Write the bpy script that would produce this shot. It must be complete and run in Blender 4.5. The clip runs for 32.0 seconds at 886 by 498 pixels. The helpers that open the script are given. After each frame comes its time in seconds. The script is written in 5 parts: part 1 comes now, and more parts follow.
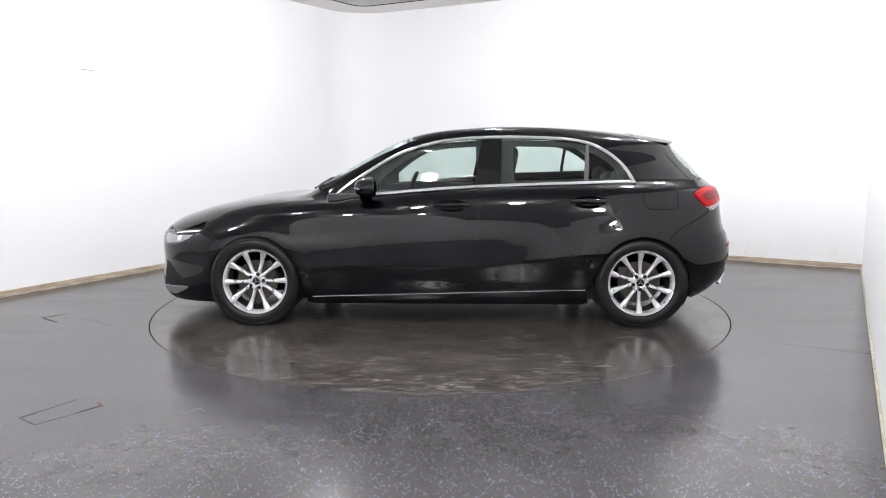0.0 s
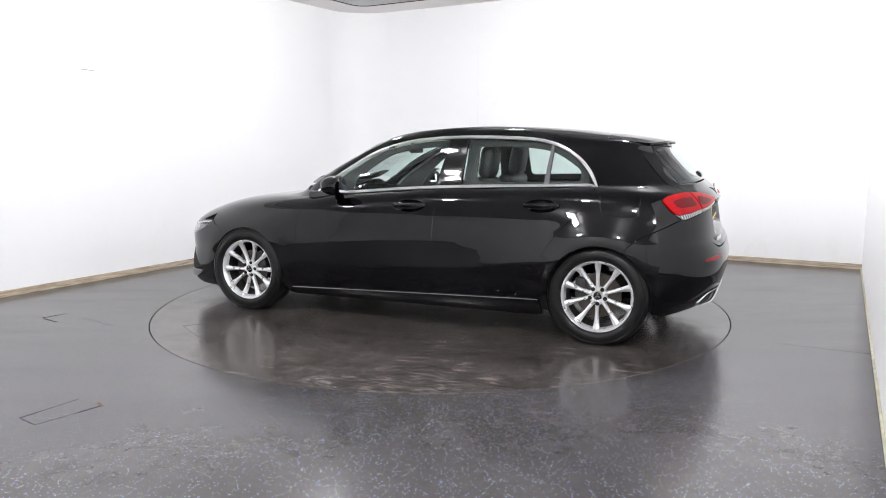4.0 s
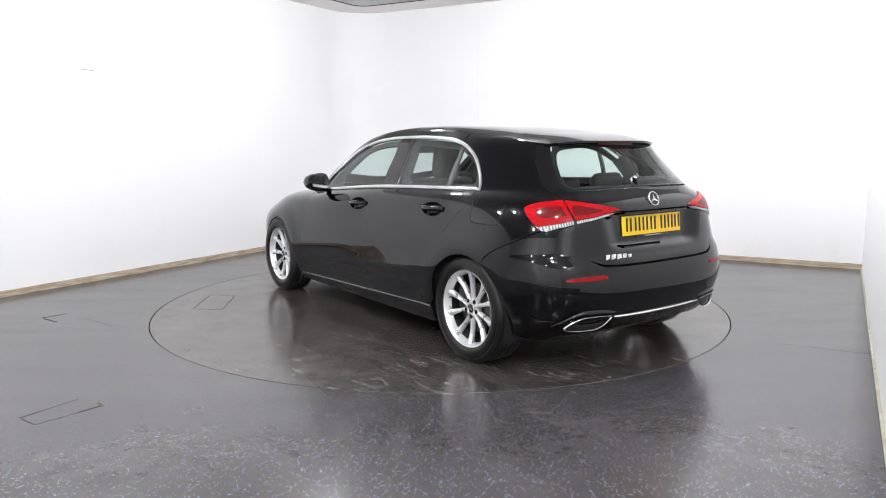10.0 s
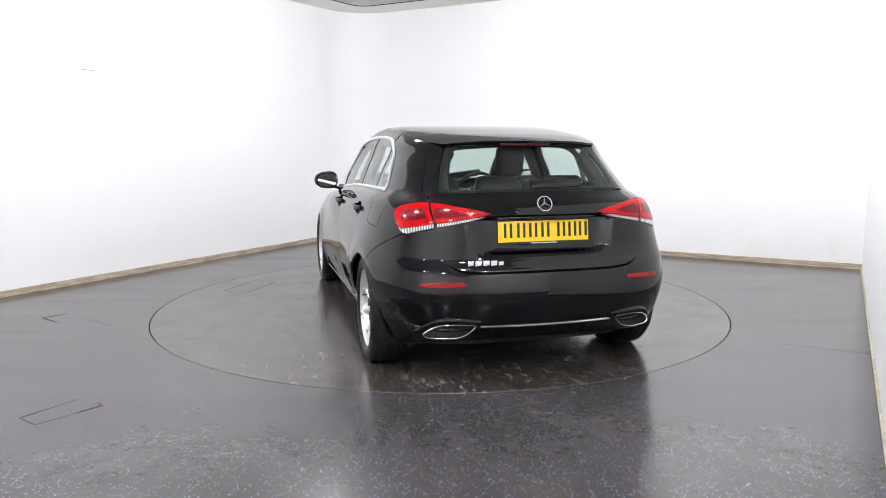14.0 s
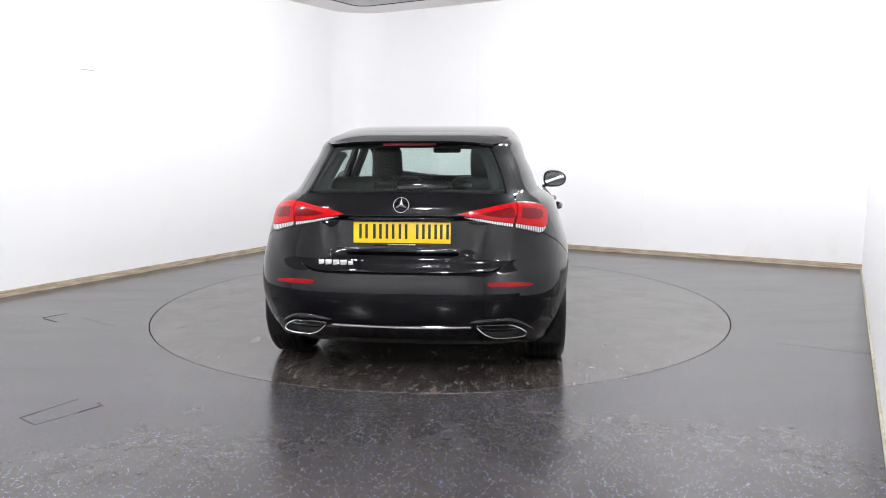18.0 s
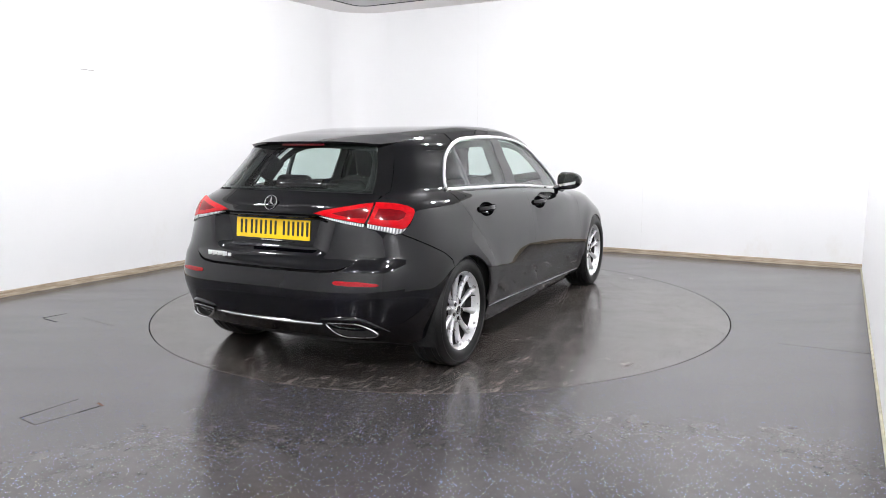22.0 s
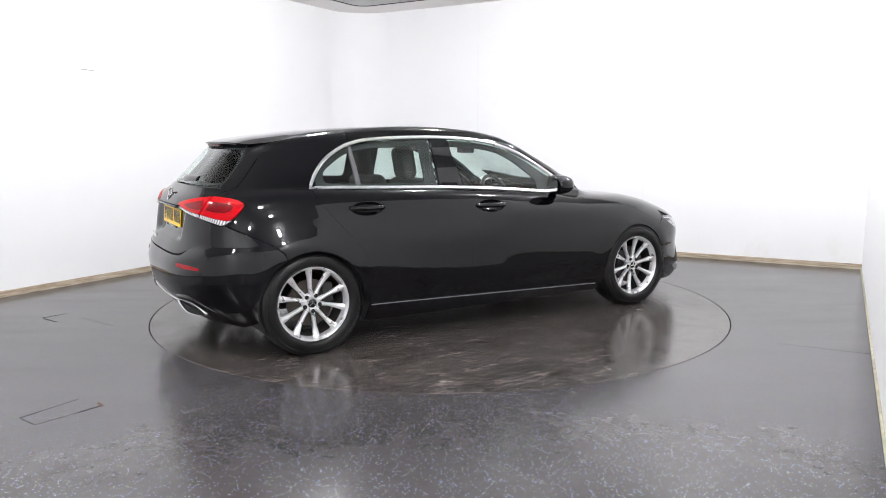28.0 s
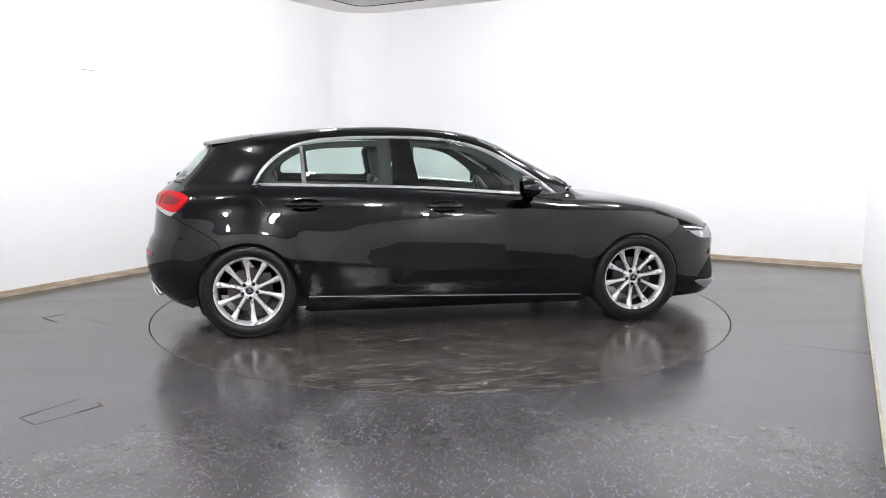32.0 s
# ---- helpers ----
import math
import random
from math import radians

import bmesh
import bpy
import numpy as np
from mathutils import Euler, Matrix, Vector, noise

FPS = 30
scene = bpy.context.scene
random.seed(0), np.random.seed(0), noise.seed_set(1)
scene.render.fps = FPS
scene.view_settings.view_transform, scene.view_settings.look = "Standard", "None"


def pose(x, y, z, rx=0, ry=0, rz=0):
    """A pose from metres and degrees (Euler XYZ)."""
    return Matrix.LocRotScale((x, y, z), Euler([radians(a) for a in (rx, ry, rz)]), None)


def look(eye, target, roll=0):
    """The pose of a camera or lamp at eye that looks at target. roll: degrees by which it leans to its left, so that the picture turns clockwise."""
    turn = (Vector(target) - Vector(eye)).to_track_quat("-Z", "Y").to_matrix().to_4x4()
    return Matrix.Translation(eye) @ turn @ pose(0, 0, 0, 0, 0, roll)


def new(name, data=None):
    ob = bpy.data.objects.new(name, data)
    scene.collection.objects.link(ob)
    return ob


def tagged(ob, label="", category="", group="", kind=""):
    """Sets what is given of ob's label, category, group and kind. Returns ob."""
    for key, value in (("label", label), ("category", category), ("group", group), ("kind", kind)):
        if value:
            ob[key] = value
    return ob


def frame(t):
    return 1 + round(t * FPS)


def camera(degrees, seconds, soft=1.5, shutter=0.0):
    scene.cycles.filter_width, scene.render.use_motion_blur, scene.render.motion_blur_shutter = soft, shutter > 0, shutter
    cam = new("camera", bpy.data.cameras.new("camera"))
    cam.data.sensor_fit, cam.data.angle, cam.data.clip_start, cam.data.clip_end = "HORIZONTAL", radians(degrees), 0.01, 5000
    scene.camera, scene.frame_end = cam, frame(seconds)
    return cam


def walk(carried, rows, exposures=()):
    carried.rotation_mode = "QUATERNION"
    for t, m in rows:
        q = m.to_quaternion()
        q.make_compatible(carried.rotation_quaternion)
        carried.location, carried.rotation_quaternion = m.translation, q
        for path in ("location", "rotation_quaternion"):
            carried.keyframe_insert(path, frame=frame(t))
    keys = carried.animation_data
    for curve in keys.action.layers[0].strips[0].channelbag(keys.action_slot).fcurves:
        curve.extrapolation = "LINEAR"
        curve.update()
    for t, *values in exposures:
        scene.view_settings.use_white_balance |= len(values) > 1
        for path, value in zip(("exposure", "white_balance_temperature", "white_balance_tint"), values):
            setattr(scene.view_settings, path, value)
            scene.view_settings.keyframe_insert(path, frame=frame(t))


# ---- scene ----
from mathutils.geometry import delaunay_2d_cdt

cam = camera(62.32, 32.0, soft=0.9)
EYE = (0.0, -5.921, 1.304)
AIM = (0.004 + 0.0, -4.921, 1.304 - math.tan(0.1454))
walk(cam, [(0, look(EYE, AIM, -0.15)), (32, look(EYE, AIM, -0.15))])

# ---- world and exposure ----
world = bpy.data.worlds.new("world")
scene.world = world
world.use_nodes = True
world.node_tree.nodes["Background"].inputs[0].default_value = (0.6, 0.65, 0.7, 1)
world.node_tree.nodes["Background"].inputs[1].default_value = 0.05
scene.view_settings.exposure = 0.0
LAMP = 285.0


# ---- materials ----
def nodes_of(name):
    m = bpy.data.materials.new(name)
    m.use_nodes = True
    t = m.node_tree
    return m, t, t.nodes["Principled BSDF"]


def add(t, kind, **props):
    n = t.nodes.new(kind)
    for k, v in props.items():
        if k == "op":
            n.operation = v
        elif k == "typ":
            n.data_type = v
        elif k == "feature":
            n.feature = v
        else:
            n.inputs[k.replace("_", " ")].default_value = v
    return n


def noise_at(t, scale, detail=4.0, stretch=(1, 1, 1), rough=0.5):
    co = add(t, "ShaderNodeTexCoord")
    mp = add(t, "ShaderNodeMapping", Scale=stretch)
    t.links.new(co.outputs["Object"], mp.inputs["Vector"])
    n = add(t, "ShaderNodeTexNoise", Scale=scale, Detail=detail, Roughness=rough)
    t.links.new(mp.outputs[0], n.inputs["Vector"])
    return n


def ramp(t, src, stops):
    r = t.nodes.new("ShaderNodeValToRGB")
    el = r.color_ramp.elements
    while len(el) < len(stops):
        el.new(0.5)
    for e, (p, c) in zip(el, stops):
        e.position = p
        e.color = (*c, 1) if len(c) == 3 else c
    t.links.new(src, r.inputs[0])
    return r


def bump(t, b, src, strength, distance=0.002):
    n = add(t, "ShaderNodeBump", Strength=strength, Distance=distance)
    t.links.new(src, n.inputs["Height"])
    t.links.new(n.outputs[0], b.inputs["Normal"])
    return n


def plain(name, colour, rough=0.5, metal=0.0, coat=0.0, vary=0.12, scale=30.0, grain=0.0, sheen=0.5):
    m, t, b = nodes_of(name)
    n = noise_at(t, scale)
    lo = tuple(c * (1 - vary) for c in colour)
    hi = tuple(min(1, c * (1 + vary)) for c in colour)
    r = ramp(t, n.outputs[0], [(0.3, lo), (0.7, hi)])
    t.links.new(r.outputs[0], b.inputs["Base Color"])
    rr = ramp(t, n.outputs[0], [(0.3, (rough * 0.85,) * 3), (0.7, (min(1, rough * 1.15),) * 3)])
    t.links.new(rr.outputs[0], b.inputs["Roughness"])
    b.inputs["Metallic"].default_value = metal
    b.inputs["Specular IOR Level"].default_value = sheen
    b.inputs["Coat Weight"].default_value = coat
    b.inputs["Coat Roughness"].default_value = 0.03
    if grain:
        g = noise_at(t, scale * 8, 3)
        bump(t, b, g.outputs[0], grain, 0.001)
    return m


def paint_material():
    m, t, b = nodes_of("black_paint")
    b.inputs["Base Color"].default_value = (0.0035, 0.0035, 0.004, 1)
    b.inputs["Roughness"].default_value = 0.32
    b.inputs["Specular IOR Level"].default_value = 0.0
    b.inputs["Coat Weight"].default_value = 1.0
    b.inputs["Coat Roughness"].default_value = 0.012
    b.inputs["Coat IOR"].default_value = 1.48
    n = noise_at(t, 900, 2)
    r = ramp(t, n.outputs[0], [(0.35, (0.0008, 0.0008, 0.0015)), (0.75, (0.0020, 0.0020, 0.0034))])
    t.links.new(r.outputs[0], b.inputs["Base Color"])
    return m


def glass_material(name, tint):
    m, t, b = nodes_of(name)
    t.nodes.remove(b)
    out = t.nodes["Material Output"]
    tr = add(t, "ShaderNodeBsdfTransparent", Color=(*tint, 1))
    gl = add(t, "ShaderNodeBsdfGlossy", Color=(1, 1, 1, 1), Roughness=0.01)
    lw = add(t, "ShaderNodeLayerWeight", Blend=0.5)
    pw = add(t, "ShaderNodeMath", op="POWER")
    pw.inputs[1].default_value = 5.0
    t.links.new(lw.outputs["Facing"], pw.inputs[0])
    fr = add(t, "ShaderNodeMath", op="MULTIPLY_ADD")
    fr.inputs[1].default_value, fr.inputs[2].default_value = 0.92, 0.055
    t.links.new(pw.outputs[0], fr.inputs[0])
    mx = t.nodes.new("ShaderNodeMixShader")
    t.links.new(fr.outputs[0], mx.inputs[0])
    t.links.new(tr.outputs[0], mx.inputs[1])
    t.links.new(gl.outputs[0], mx.inputs[2])
    t.links.new(mx.outputs[0], out.inputs[0])
    return m


def lens_material(name, colour, rough=0.08, ribs=0.0):
    """Moulded plastic over a reflector, glossy outside; ribs: upright ribs a metre, their light and shade drawn as
    colour bands.
    """
    m, t, b = nodes_of(name)
    if ribs:
        co = add(t, "ShaderNodeTexCoord")
        n = add(t, "ShaderNodeTexWave", Scale=ribs * math.pi / 10, Distortion=0.6, Detail=2.0)
        n.bands_direction = "Y"
        t.links.new(co.outputs["Object"], n.inputs["Vector"])
    else:
        n = noise_at(t, 45, 2, (1, 1, 2.5))
    r = ramp(t, n.outputs["Fac"], [(0.3, tuple(c * (0.30 if ribs else 0.72) for c in colour)), (0.7, colour)])
    t.links.new(r.outputs[0], b.inputs["Base Color"])
    b.inputs["Roughness"].default_value = 0.35
    b.inputs["Specular IOR Level"].default_value = 0.05
    b.inputs["Coat Weight"].default_value = 0.45
    b.inputs["Coat Roughness"].default_value = rough
    return m


def glow_material(name, colour, strength):
    m, t, b = nodes_of(name)
    b.inputs["Emission Color"].default_value = (*colour, 1)
    b.inputs["Emission Strength"].default_value = strength
    b.inputs["Base Color"].default_value = (*colour, 1)
    return m


def flecks(t, co, last, scale, shift, size, share, glint, blend):
    """Small chips of colour strewn over a colour."""
    mp = add(t, "ShaderNodeMapping", Location=(shift, shift, 0.004))
    t.links.new(co.outputs["Object"], mp.inputs["Vector"])
    cell = add(t, "ShaderNodeTexVoronoi", Scale=scale)
    t.links.new(mp.outputs[0], cell.inputs["Vector"])
    dot = ramp(t, cell.outputs["Distance"], [(size * .75, (1, 1, 1)), (size * 1.25, (0, 0, 0))])
    pick = ramp(t, cell.outputs["Color"], [(1 - share - .02, (0, 0, 0)), (1 - share + .02, (1, 1, 1))])
    both = add(t, "ShaderNodeMath", op="MULTIPLY")
    t.links.new(dot.outputs[0], both.inputs[0])
    t.links.new(pick.outputs[0], both.inputs[1])
    tint = add(t, "ShaderNodeMix", typ="RGBA")
    tint.inputs["Factor"].default_value = blend
    t.links.new(cell.outputs["Color"], tint.inputs[6])
    tint.inputs[7].default_value = glint
    mix = add(t, "ShaderNodeMix", typ="RGBA")
    t.links.new(both.outputs[0], mix.inputs["Factor"])
    t.links.new(last, mix.inputs[6])
    t.links.new(tint.outputs[2], mix.inputs[7])
    return mix.outputs[2]


def floor_material():
    """Dark safety vinyl with coloured glitter flecks, traffic film and a soft polish."""
    m, t, b = nodes_of("safety_vinyl")
    broad = noise_at(t, 0.9, 6, (1, 1, 1), 0.6)
    fine = noise_at(t, 60, 4)
    mottle = noise_at(t, 7, 8, (1, 1, 1), 0.75)
    base = ramp(t, broad.outputs[0], [(0.30, (0.047, 0.043, 0.044)), (0.70, (0.073, 0.067, 0.069))])
    worn = ramp(t, mottle.outputs[0], [(0.38, (0.88,) * 3), (0.62, (1.12,) * 3)])
    grime = add(t, "ShaderNodeMix", typ="RGBA")
    grime.blend_type = "MULTIPLY"
    grime.inputs["Factor"].default_value = 1.0
    t.links.new(base.outputs[0], grime.inputs[6])
    t.links.new(worn.outputs[0], grime.inputs[7])
    last = grime.outputs[2]
    co = add(t, "ShaderNodeTexCoord")
    for scale, shift, size, share, glint, blend in ((74.0, 0.0, .150, .26, (0.62, 0.60, 0.74, 1), .8), (80.0, 3.7, .185, .42, (0.24, 0.19, 0.95, 1), .72),
                                                    (98.0, 7.9, .16, .30, (0.42, 0.39, 0.48, 1), .55)):
        last = flecks(t, co, last, scale, shift, size, share, glint, blend)
    t.links.new(last, b.inputs["Base Color"])
    smear = noise_at(t, 1.6, 5, (0.5, 2.2, 1), 0.65)
    rr = ramp(t, smear.outputs[0], [(0.3, (0.15,) * 3), (0.75, (0.25,) * 3)])
    t.links.new(rr.outputs[0], b.inputs["Roughness"])
    bump(t, b, fine.outputs[0], 0.10, 0.0006)
    return m


def disc_material():
    """The turntable's cover: dark vinyl, browned by tyre dust and crossed by drag marks and scuffs."""
    m, t, b = nodes_of("worn_vinyl")
    blot = noise_at(t, 3.2, 12, (1, 1, 1), 0.78)
    last = ramp(t, blot.outputs[0], [(0.36, (0.025, 0.020, 0.019)), (0.46, (0.048, 0.042, 0.040)), (0.55, (0.067, 0.060, 0.057)), (0.68, (0.094, 0.084, 0.080))]).outputs[0]
    co = add(t, "ShaderNodeTexCoord")
    for turn, scale, lo, hi, colour, share in ((0.5, 6.0, 0.50, 0.64, (0.17, 0.150, 0.140, 1), 0.55), (1.9, 8.0, 0.50, 0.62, (0.014, 0.011, 0.010, 1), 0.75),
                                               (1.2, 12.0, 0.52, 0.64, (0.20, 0.176, 0.162, 1), 0.5), (2.7, 5.0, 0.50, 0.66, (0.075, 0.048, 0.037, 1), 0.65),
                                               (0.9, 18.0, 0.52, 0.62, (0.014, 0.011, 0.010, 1), 0.6), (2.3, 26.0, 0.55, 0.66, (0.22, 0.195, 0.18, 1), 0.4),
                                               (0.05, 36.0, 0.58, 0.68, (0.26, 0.225, 0.20, 1), 0.35)):
        mp = add(t, "ShaderNodeMapping", Rotation=(0, 0, turn), Scale=(1, 3.2, 1), Location=(turn * 7, turn * 3, 0))
        t.links.new(co.outputs["Object"], mp.inputs["Vector"])
        n = add(t, "ShaderNodeTexNoise", Scale=scale * 0.6, Detail=10.0, Roughness=0.74, Distortion=0.5)
        t.links.new(mp.outputs[0], n.inputs["Vector"])
        mark = ramp(t, n.outputs[0], [(lo, (0, 0, 0)), (hi, (share,) * 3)])
        mix = add(t, "ShaderNodeMix", typ="RGBA")
        t.links.new(mark.outputs[0], mix.inputs["Factor"])
        t.links.new(last, mix.inputs[6])
        mix.inputs[7].default_value = colour
        last = mix.outputs[2]
    t.links.new(last, b.inputs["Base Color"])
    rr = ramp(t, blot.outputs[0], [(0.35, (0.14,) * 3), (0.7, (0.30,) * 3)])
    t.links.new(rr.outputs[0], b.inputs["Roughness"])
    b.inputs["Specular IOR Level"].default_value = 0.85
    bump(t, b, n.outputs[0], 0.06, 0.0006)
    return m


def wall_material(name, colour):
    m, t, b = nodes_of(name)
    broad = noise_at(t, 0.7, 5)
    dirt = noise_at(t, 3.0, 6, (1, 1, 0.5), 0.6)
    base = ramp(t, broad.outputs[0], [(0.3, tuple(c * 0.97 for c in colour)), (0.7, colour)])
    spot = ramp(t, dirt.outputs[0], [(0.66, (0, 0, 0)), (0.82, (0.22,) * 3)])
    mix = add(t, "ShaderNodeMix", typ="RGBA")
    t.links.new(spot.outputs[0], mix.inputs["Factor"])
    t.links.new(base.outputs[0], mix.inputs[6])
    mix.inputs[7].default_value = (0.72, 0.68, 0.62, 1)
    grime = noise_at(t, 1.4, 7, (1, 1, 0.6), 0.7)
    low = ramp(t, grime.outputs[0], [(0.58, (0, 0, 0)), (0.80, (0.5,) * 3)])
    co = add(t, "ShaderNodeTexCoord")
    sep = add(t, "ShaderNodeSeparateXYZ")
    t.links.new(co.outputs["Object"], sep.inputs[0])
    near_floor = add(t, "ShaderNodeMapRange")
    near_floor.inputs["From Min"].default_value, near_floor.inputs["From Max"].default_value = 0.55, 0.05
    t.links.new(sep.outputs["Z"], near_floor.inputs["Value"])
    share = add(t, "ShaderNodeMath", op="MULTIPLY")
    t.links.new(low.outputs[0], share.inputs[0])
    t.links.new(near_floor.outputs[0], share.inputs[1])
    splash = add(t, "ShaderNodeMix", typ="RGBA")
    t.links.new(share.outputs[0], splash.inputs["Factor"])
    t.links.new(mix.outputs[2], splash.inputs[6])
    splash.inputs[7].default_value = (0.66, 0.58, 0.46, 1)
    t.links.new(splash.outputs[2], b.inputs["Base Color"])
    b.inputs["Roughness"].default_value = 0.6
    fine = noise_at(t, 140, 3)
    bump(t, b, fine.outputs[0], 0.08, 0.001)
    return m


def wood_material():
    m, t, b = nodes_of("worn_pine")
    n = noise_at(t, 6, 7, (1, 1, 14), 0.65)
    r = ramp(t, n.outputs[0], [(0.3, (0.20, 0.15, 0.10)), (0.5, (0.42, 0.34, 0.25)), (0.72, (0.62, 0.55, 0.45))])
    t.links.new(r.outputs[0], b.inputs["Base Color"])
    b.inputs["Roughness"].default_value = 0.65
    bump(t, b, n.outputs[0], 0.3)
    return m


PAINT = paint_material()
FLOOR, DISC = floor_material(), disc_material()
WHITE = wall_material("white_wall_paint", (0.89, 0.89, 0.895))
SOFFIT = wall_material("soffit_paint", (0.86, 0.83, 0.82))
CEILING = wall_material("ceiling_board", (0.56, 0.56, 0.56))
WOOD = wood_material()
YELLOW_TRIM = plain("yellowed_trim", (0.40, 0.37, 0.26), 0.5, scale=12, vary=0.35)
DARK_GAP = plain("dark_gap", (0.010, 0.010, 0.010), 0.8)
SEAM = plain("grey_seam", (0.16, 0.155, 0.15), 0.6)
SEAM_WHITE = plain("wall_joint_filler", (0.80, 0.795, 0.79), 0.6)
FAINT = plain("faint_joint", (0.028, 0.026, 0.025), 0.6)
SCUFF = plain("grey_scuff", (0.42, 0.41, 0.40), 0.6)
DIVIDER = plain("grey_divider", (0.11, 0.11, 0.115), 0.45)
RUST = plain("rust", (0.14, 0.06, 0.035), 0.7)
LED = glow_material("led_panel", (0.975, 0.975, 1.0), LAMP)
GLASS = glass_material("tinted_car_glass", (0.80, 0.89, 0.86))
LAMP_GLASS = glass_material("clear_lamp_cover", (0.95, 0.96, 0.97))
CHROME = plain("chrome", (0.82, 0.82, 0.83), 0.10, 1.0, vary=0.03)
SATIN = plain("satin_silver", (0.42, 0.42, 0.43), 0.35, 1.0, vary=0.05)
ALLOY = plain("silver_alloy", (0.80, 0.80, 0.81), 0.30, 0.68, 0.4, vary=0.04)
RUBBER = plain("tyre_rubber", (0.006, 0.006, 0.006), 0.36, scale=60, vary=0.35, grain=0.25, sheen=0.32)
GLOSS_BLACK = plain("gloss_black_trim", (0.003, 0.003, 0.0035), 0.2, 0, 1.0, sheen=0.0)
MATT_BLACK = plain("matt_black_plastic", (0.015, 0.015, 0.015), 0.6, scale=80, grain=0.3)
LINER = plain("underbody_black", (0.006, 0.006, 0.006), 0.9)
TRIM = plain("polished_trim", (0.92, 0.92, 0.93), 0.30, 1.0, vary=0.02, scale=2)
CLOTH = plain("grey_pillar_cloth", (0.04, 0.04, 0.04), 0.85, scale=90, grain=0.2)
CABIN = plain("cabin_black", (0.030, 0.030, 0.031), 0.65, scale=90, grain=0.25)
SEAT = plain("black_seat_leather", (0.045, 0.043, 0.042), 0.5, scale=70, grain=0.4)
HEADLINER = plain("grey_headliner", (0.10, 0.10, 0.10), 0.9, scale=90, grain=0.2)
RED_LENS = lens_material("red_lens", (0.52, 0.001, 0.006))
DEEP_RED = lens_material("dark_red_lens", (0.17, 0.001, 0.004))
CLEAR_LENS = lens_material("clear_ribbed_lens", (0.62, 0.61, 0.61), ribs=80)
DIM_RED = lens_material("dim_red_lens", (0.055, 0.001, 0.003))
REFLEX = lens_material("reflex_red", (0.30, 0.001, 0.006))
AMBER = plain("plate_yellow", (0.95, 0.60, 0.010), 0.35, vary=0.04)
INK = plain("plate_black", (0.012, 0.012, 0.012), 0.4)
# darkened alloy: the shade behind the spokes is put into its colour
BARREL = plain("shaded_alloy", (0.035, 0.034, 0.033), 0.5, 0.3)
STEEL = plain("brake_steel", (0.08, 0.068, 0.060), 0.42, 0.8, vary=0.3, scale=50)
MIRROR = plain("mirror_glass", (0.9, 0.9, 0.9), 0.01, 1.0, vary=0.0)


# ---- mesh helpers ----
def thing(name, label, category, group="", kind=""):
    ob = new(name)
    ob.empty_display_size = 0.2
    return tagged(ob, label, category, group, kind)


def solid(name, bm, material, parent=None, label="", smooth=None):
    """Links a bmesh as one mesh object. smooth: the angle in degrees under which edges are shaded smooth."""
    me = bpy.data.meshes.new(name)
    bm.normal_update()
    if smooth:
        for f in bm.faces:
            f.smooth = True
        for e in bm.edges:
            if len(e.link_faces) == 2 and e.calc_face_angle(0) > radians(smooth):
                e.smooth = False
    bm.to_mesh(me)
    bm.free()
    me.materials.append(material)
    ob = new(name, me)
    if parent:
        ob.parent = parent
    return tagged(ob, label) if label else ob


def part(name, bm, material, parent, label="", smooth=40):
    return solid(name, bm, material, parent, label, smooth)


def box(bm, size, at=(0, 0, 0), bevel=0.0, turn=None, segments=2):
    m = Matrix.Translation(at) @ (turn or Matrix.Identity(4)) @ Matrix.Diagonal((*size, 1))
    g = bmesh.ops.create_cube(bm, size=1, matrix=m)
    if bevel:
        vs = set(g["verts"])
        es = [e for e in bm.edges if e.verts[0] in vs and e.verts[1] in vs]
        bmesh.ops.bevel(bm, geom=es, offset=bevel, segments=segments, affect="EDGES", profile=0.5)
    return bm


def boxed(*args, **kw):
    return box(bmesh.new(), *args, **kw)


def lathe(profile, steps=64, axis="y", bm=None, arc=2 * math.pi):
    """Turns a profile of (radius, along) round an axis through the origin."""
    bm = bm or bmesh.new()
    full = arc > 2 * math.pi - 1e-6
    rings = []
    for i in range(steps if full else steps + 1):
        a = arc * i / steps
        row = []
        for r, h in profile:
            c, s = r * math.cos(a), r * math.sin(a)
            row.append(bm.verts.new((c, h, s) if axis == "y" else (c, s, h) if axis == "z" else (h, c, s)))
        rings.append(row)
    for i in range(steps):
        p, q = rings[i], rings[(i + 1) % len(rings)]
        for j in range(len(profile) - 1):
            bm.faces.new((p[j], p[j + 1], q[j + 1], q[j]))
    bmesh.ops.recalc_face_normals(bm, faces=bm.faces)
    return bm


def sweep(path, ups, profile, closed=False, bm=None, taper=None):
    """Sweeps a closed profile of (side, up) along a path with given up directions."""
    bm = bm or bmesh.new()
    P, U = np.asarray(path, float), np.asarray(ups, float)
    n = len(P)
    if closed:
        T = np.roll(P, -1, 0) - np.roll(P, 1, 0)
    else:
        T = np.gradient(P, axis=0)
    T /= np.linalg.norm(T, axis=1)[:, None]
    U = U - (U * T).sum(1)[:, None] * T
    U /= np.linalg.norm(U, axis=1)[:, None]
    S = np.cross(T, U)
    rings = []
    for i in range(n):
        k = taper(i / (n - 1)) if taper else 1
        rings.append([bm.verts.new(P[i] + k * a * S[i] + k * b * U[i]) for a, b in profile])
    m = len(profile)
    for i in range(n if closed else n - 1):
        p, q = rings[i], rings[(i + 1) % n]
        for j in range(m):
            bm.faces.new((p[j], p[(j + 1) % m], q[(j + 1) % m], q[j]))
    if not closed:
        bm.faces.new(rings[0][::-1])
        bm.faces.new(rings[-1])
    bmesh.ops.recalc_face_normals(bm, faces=bm.faces)
    return bm


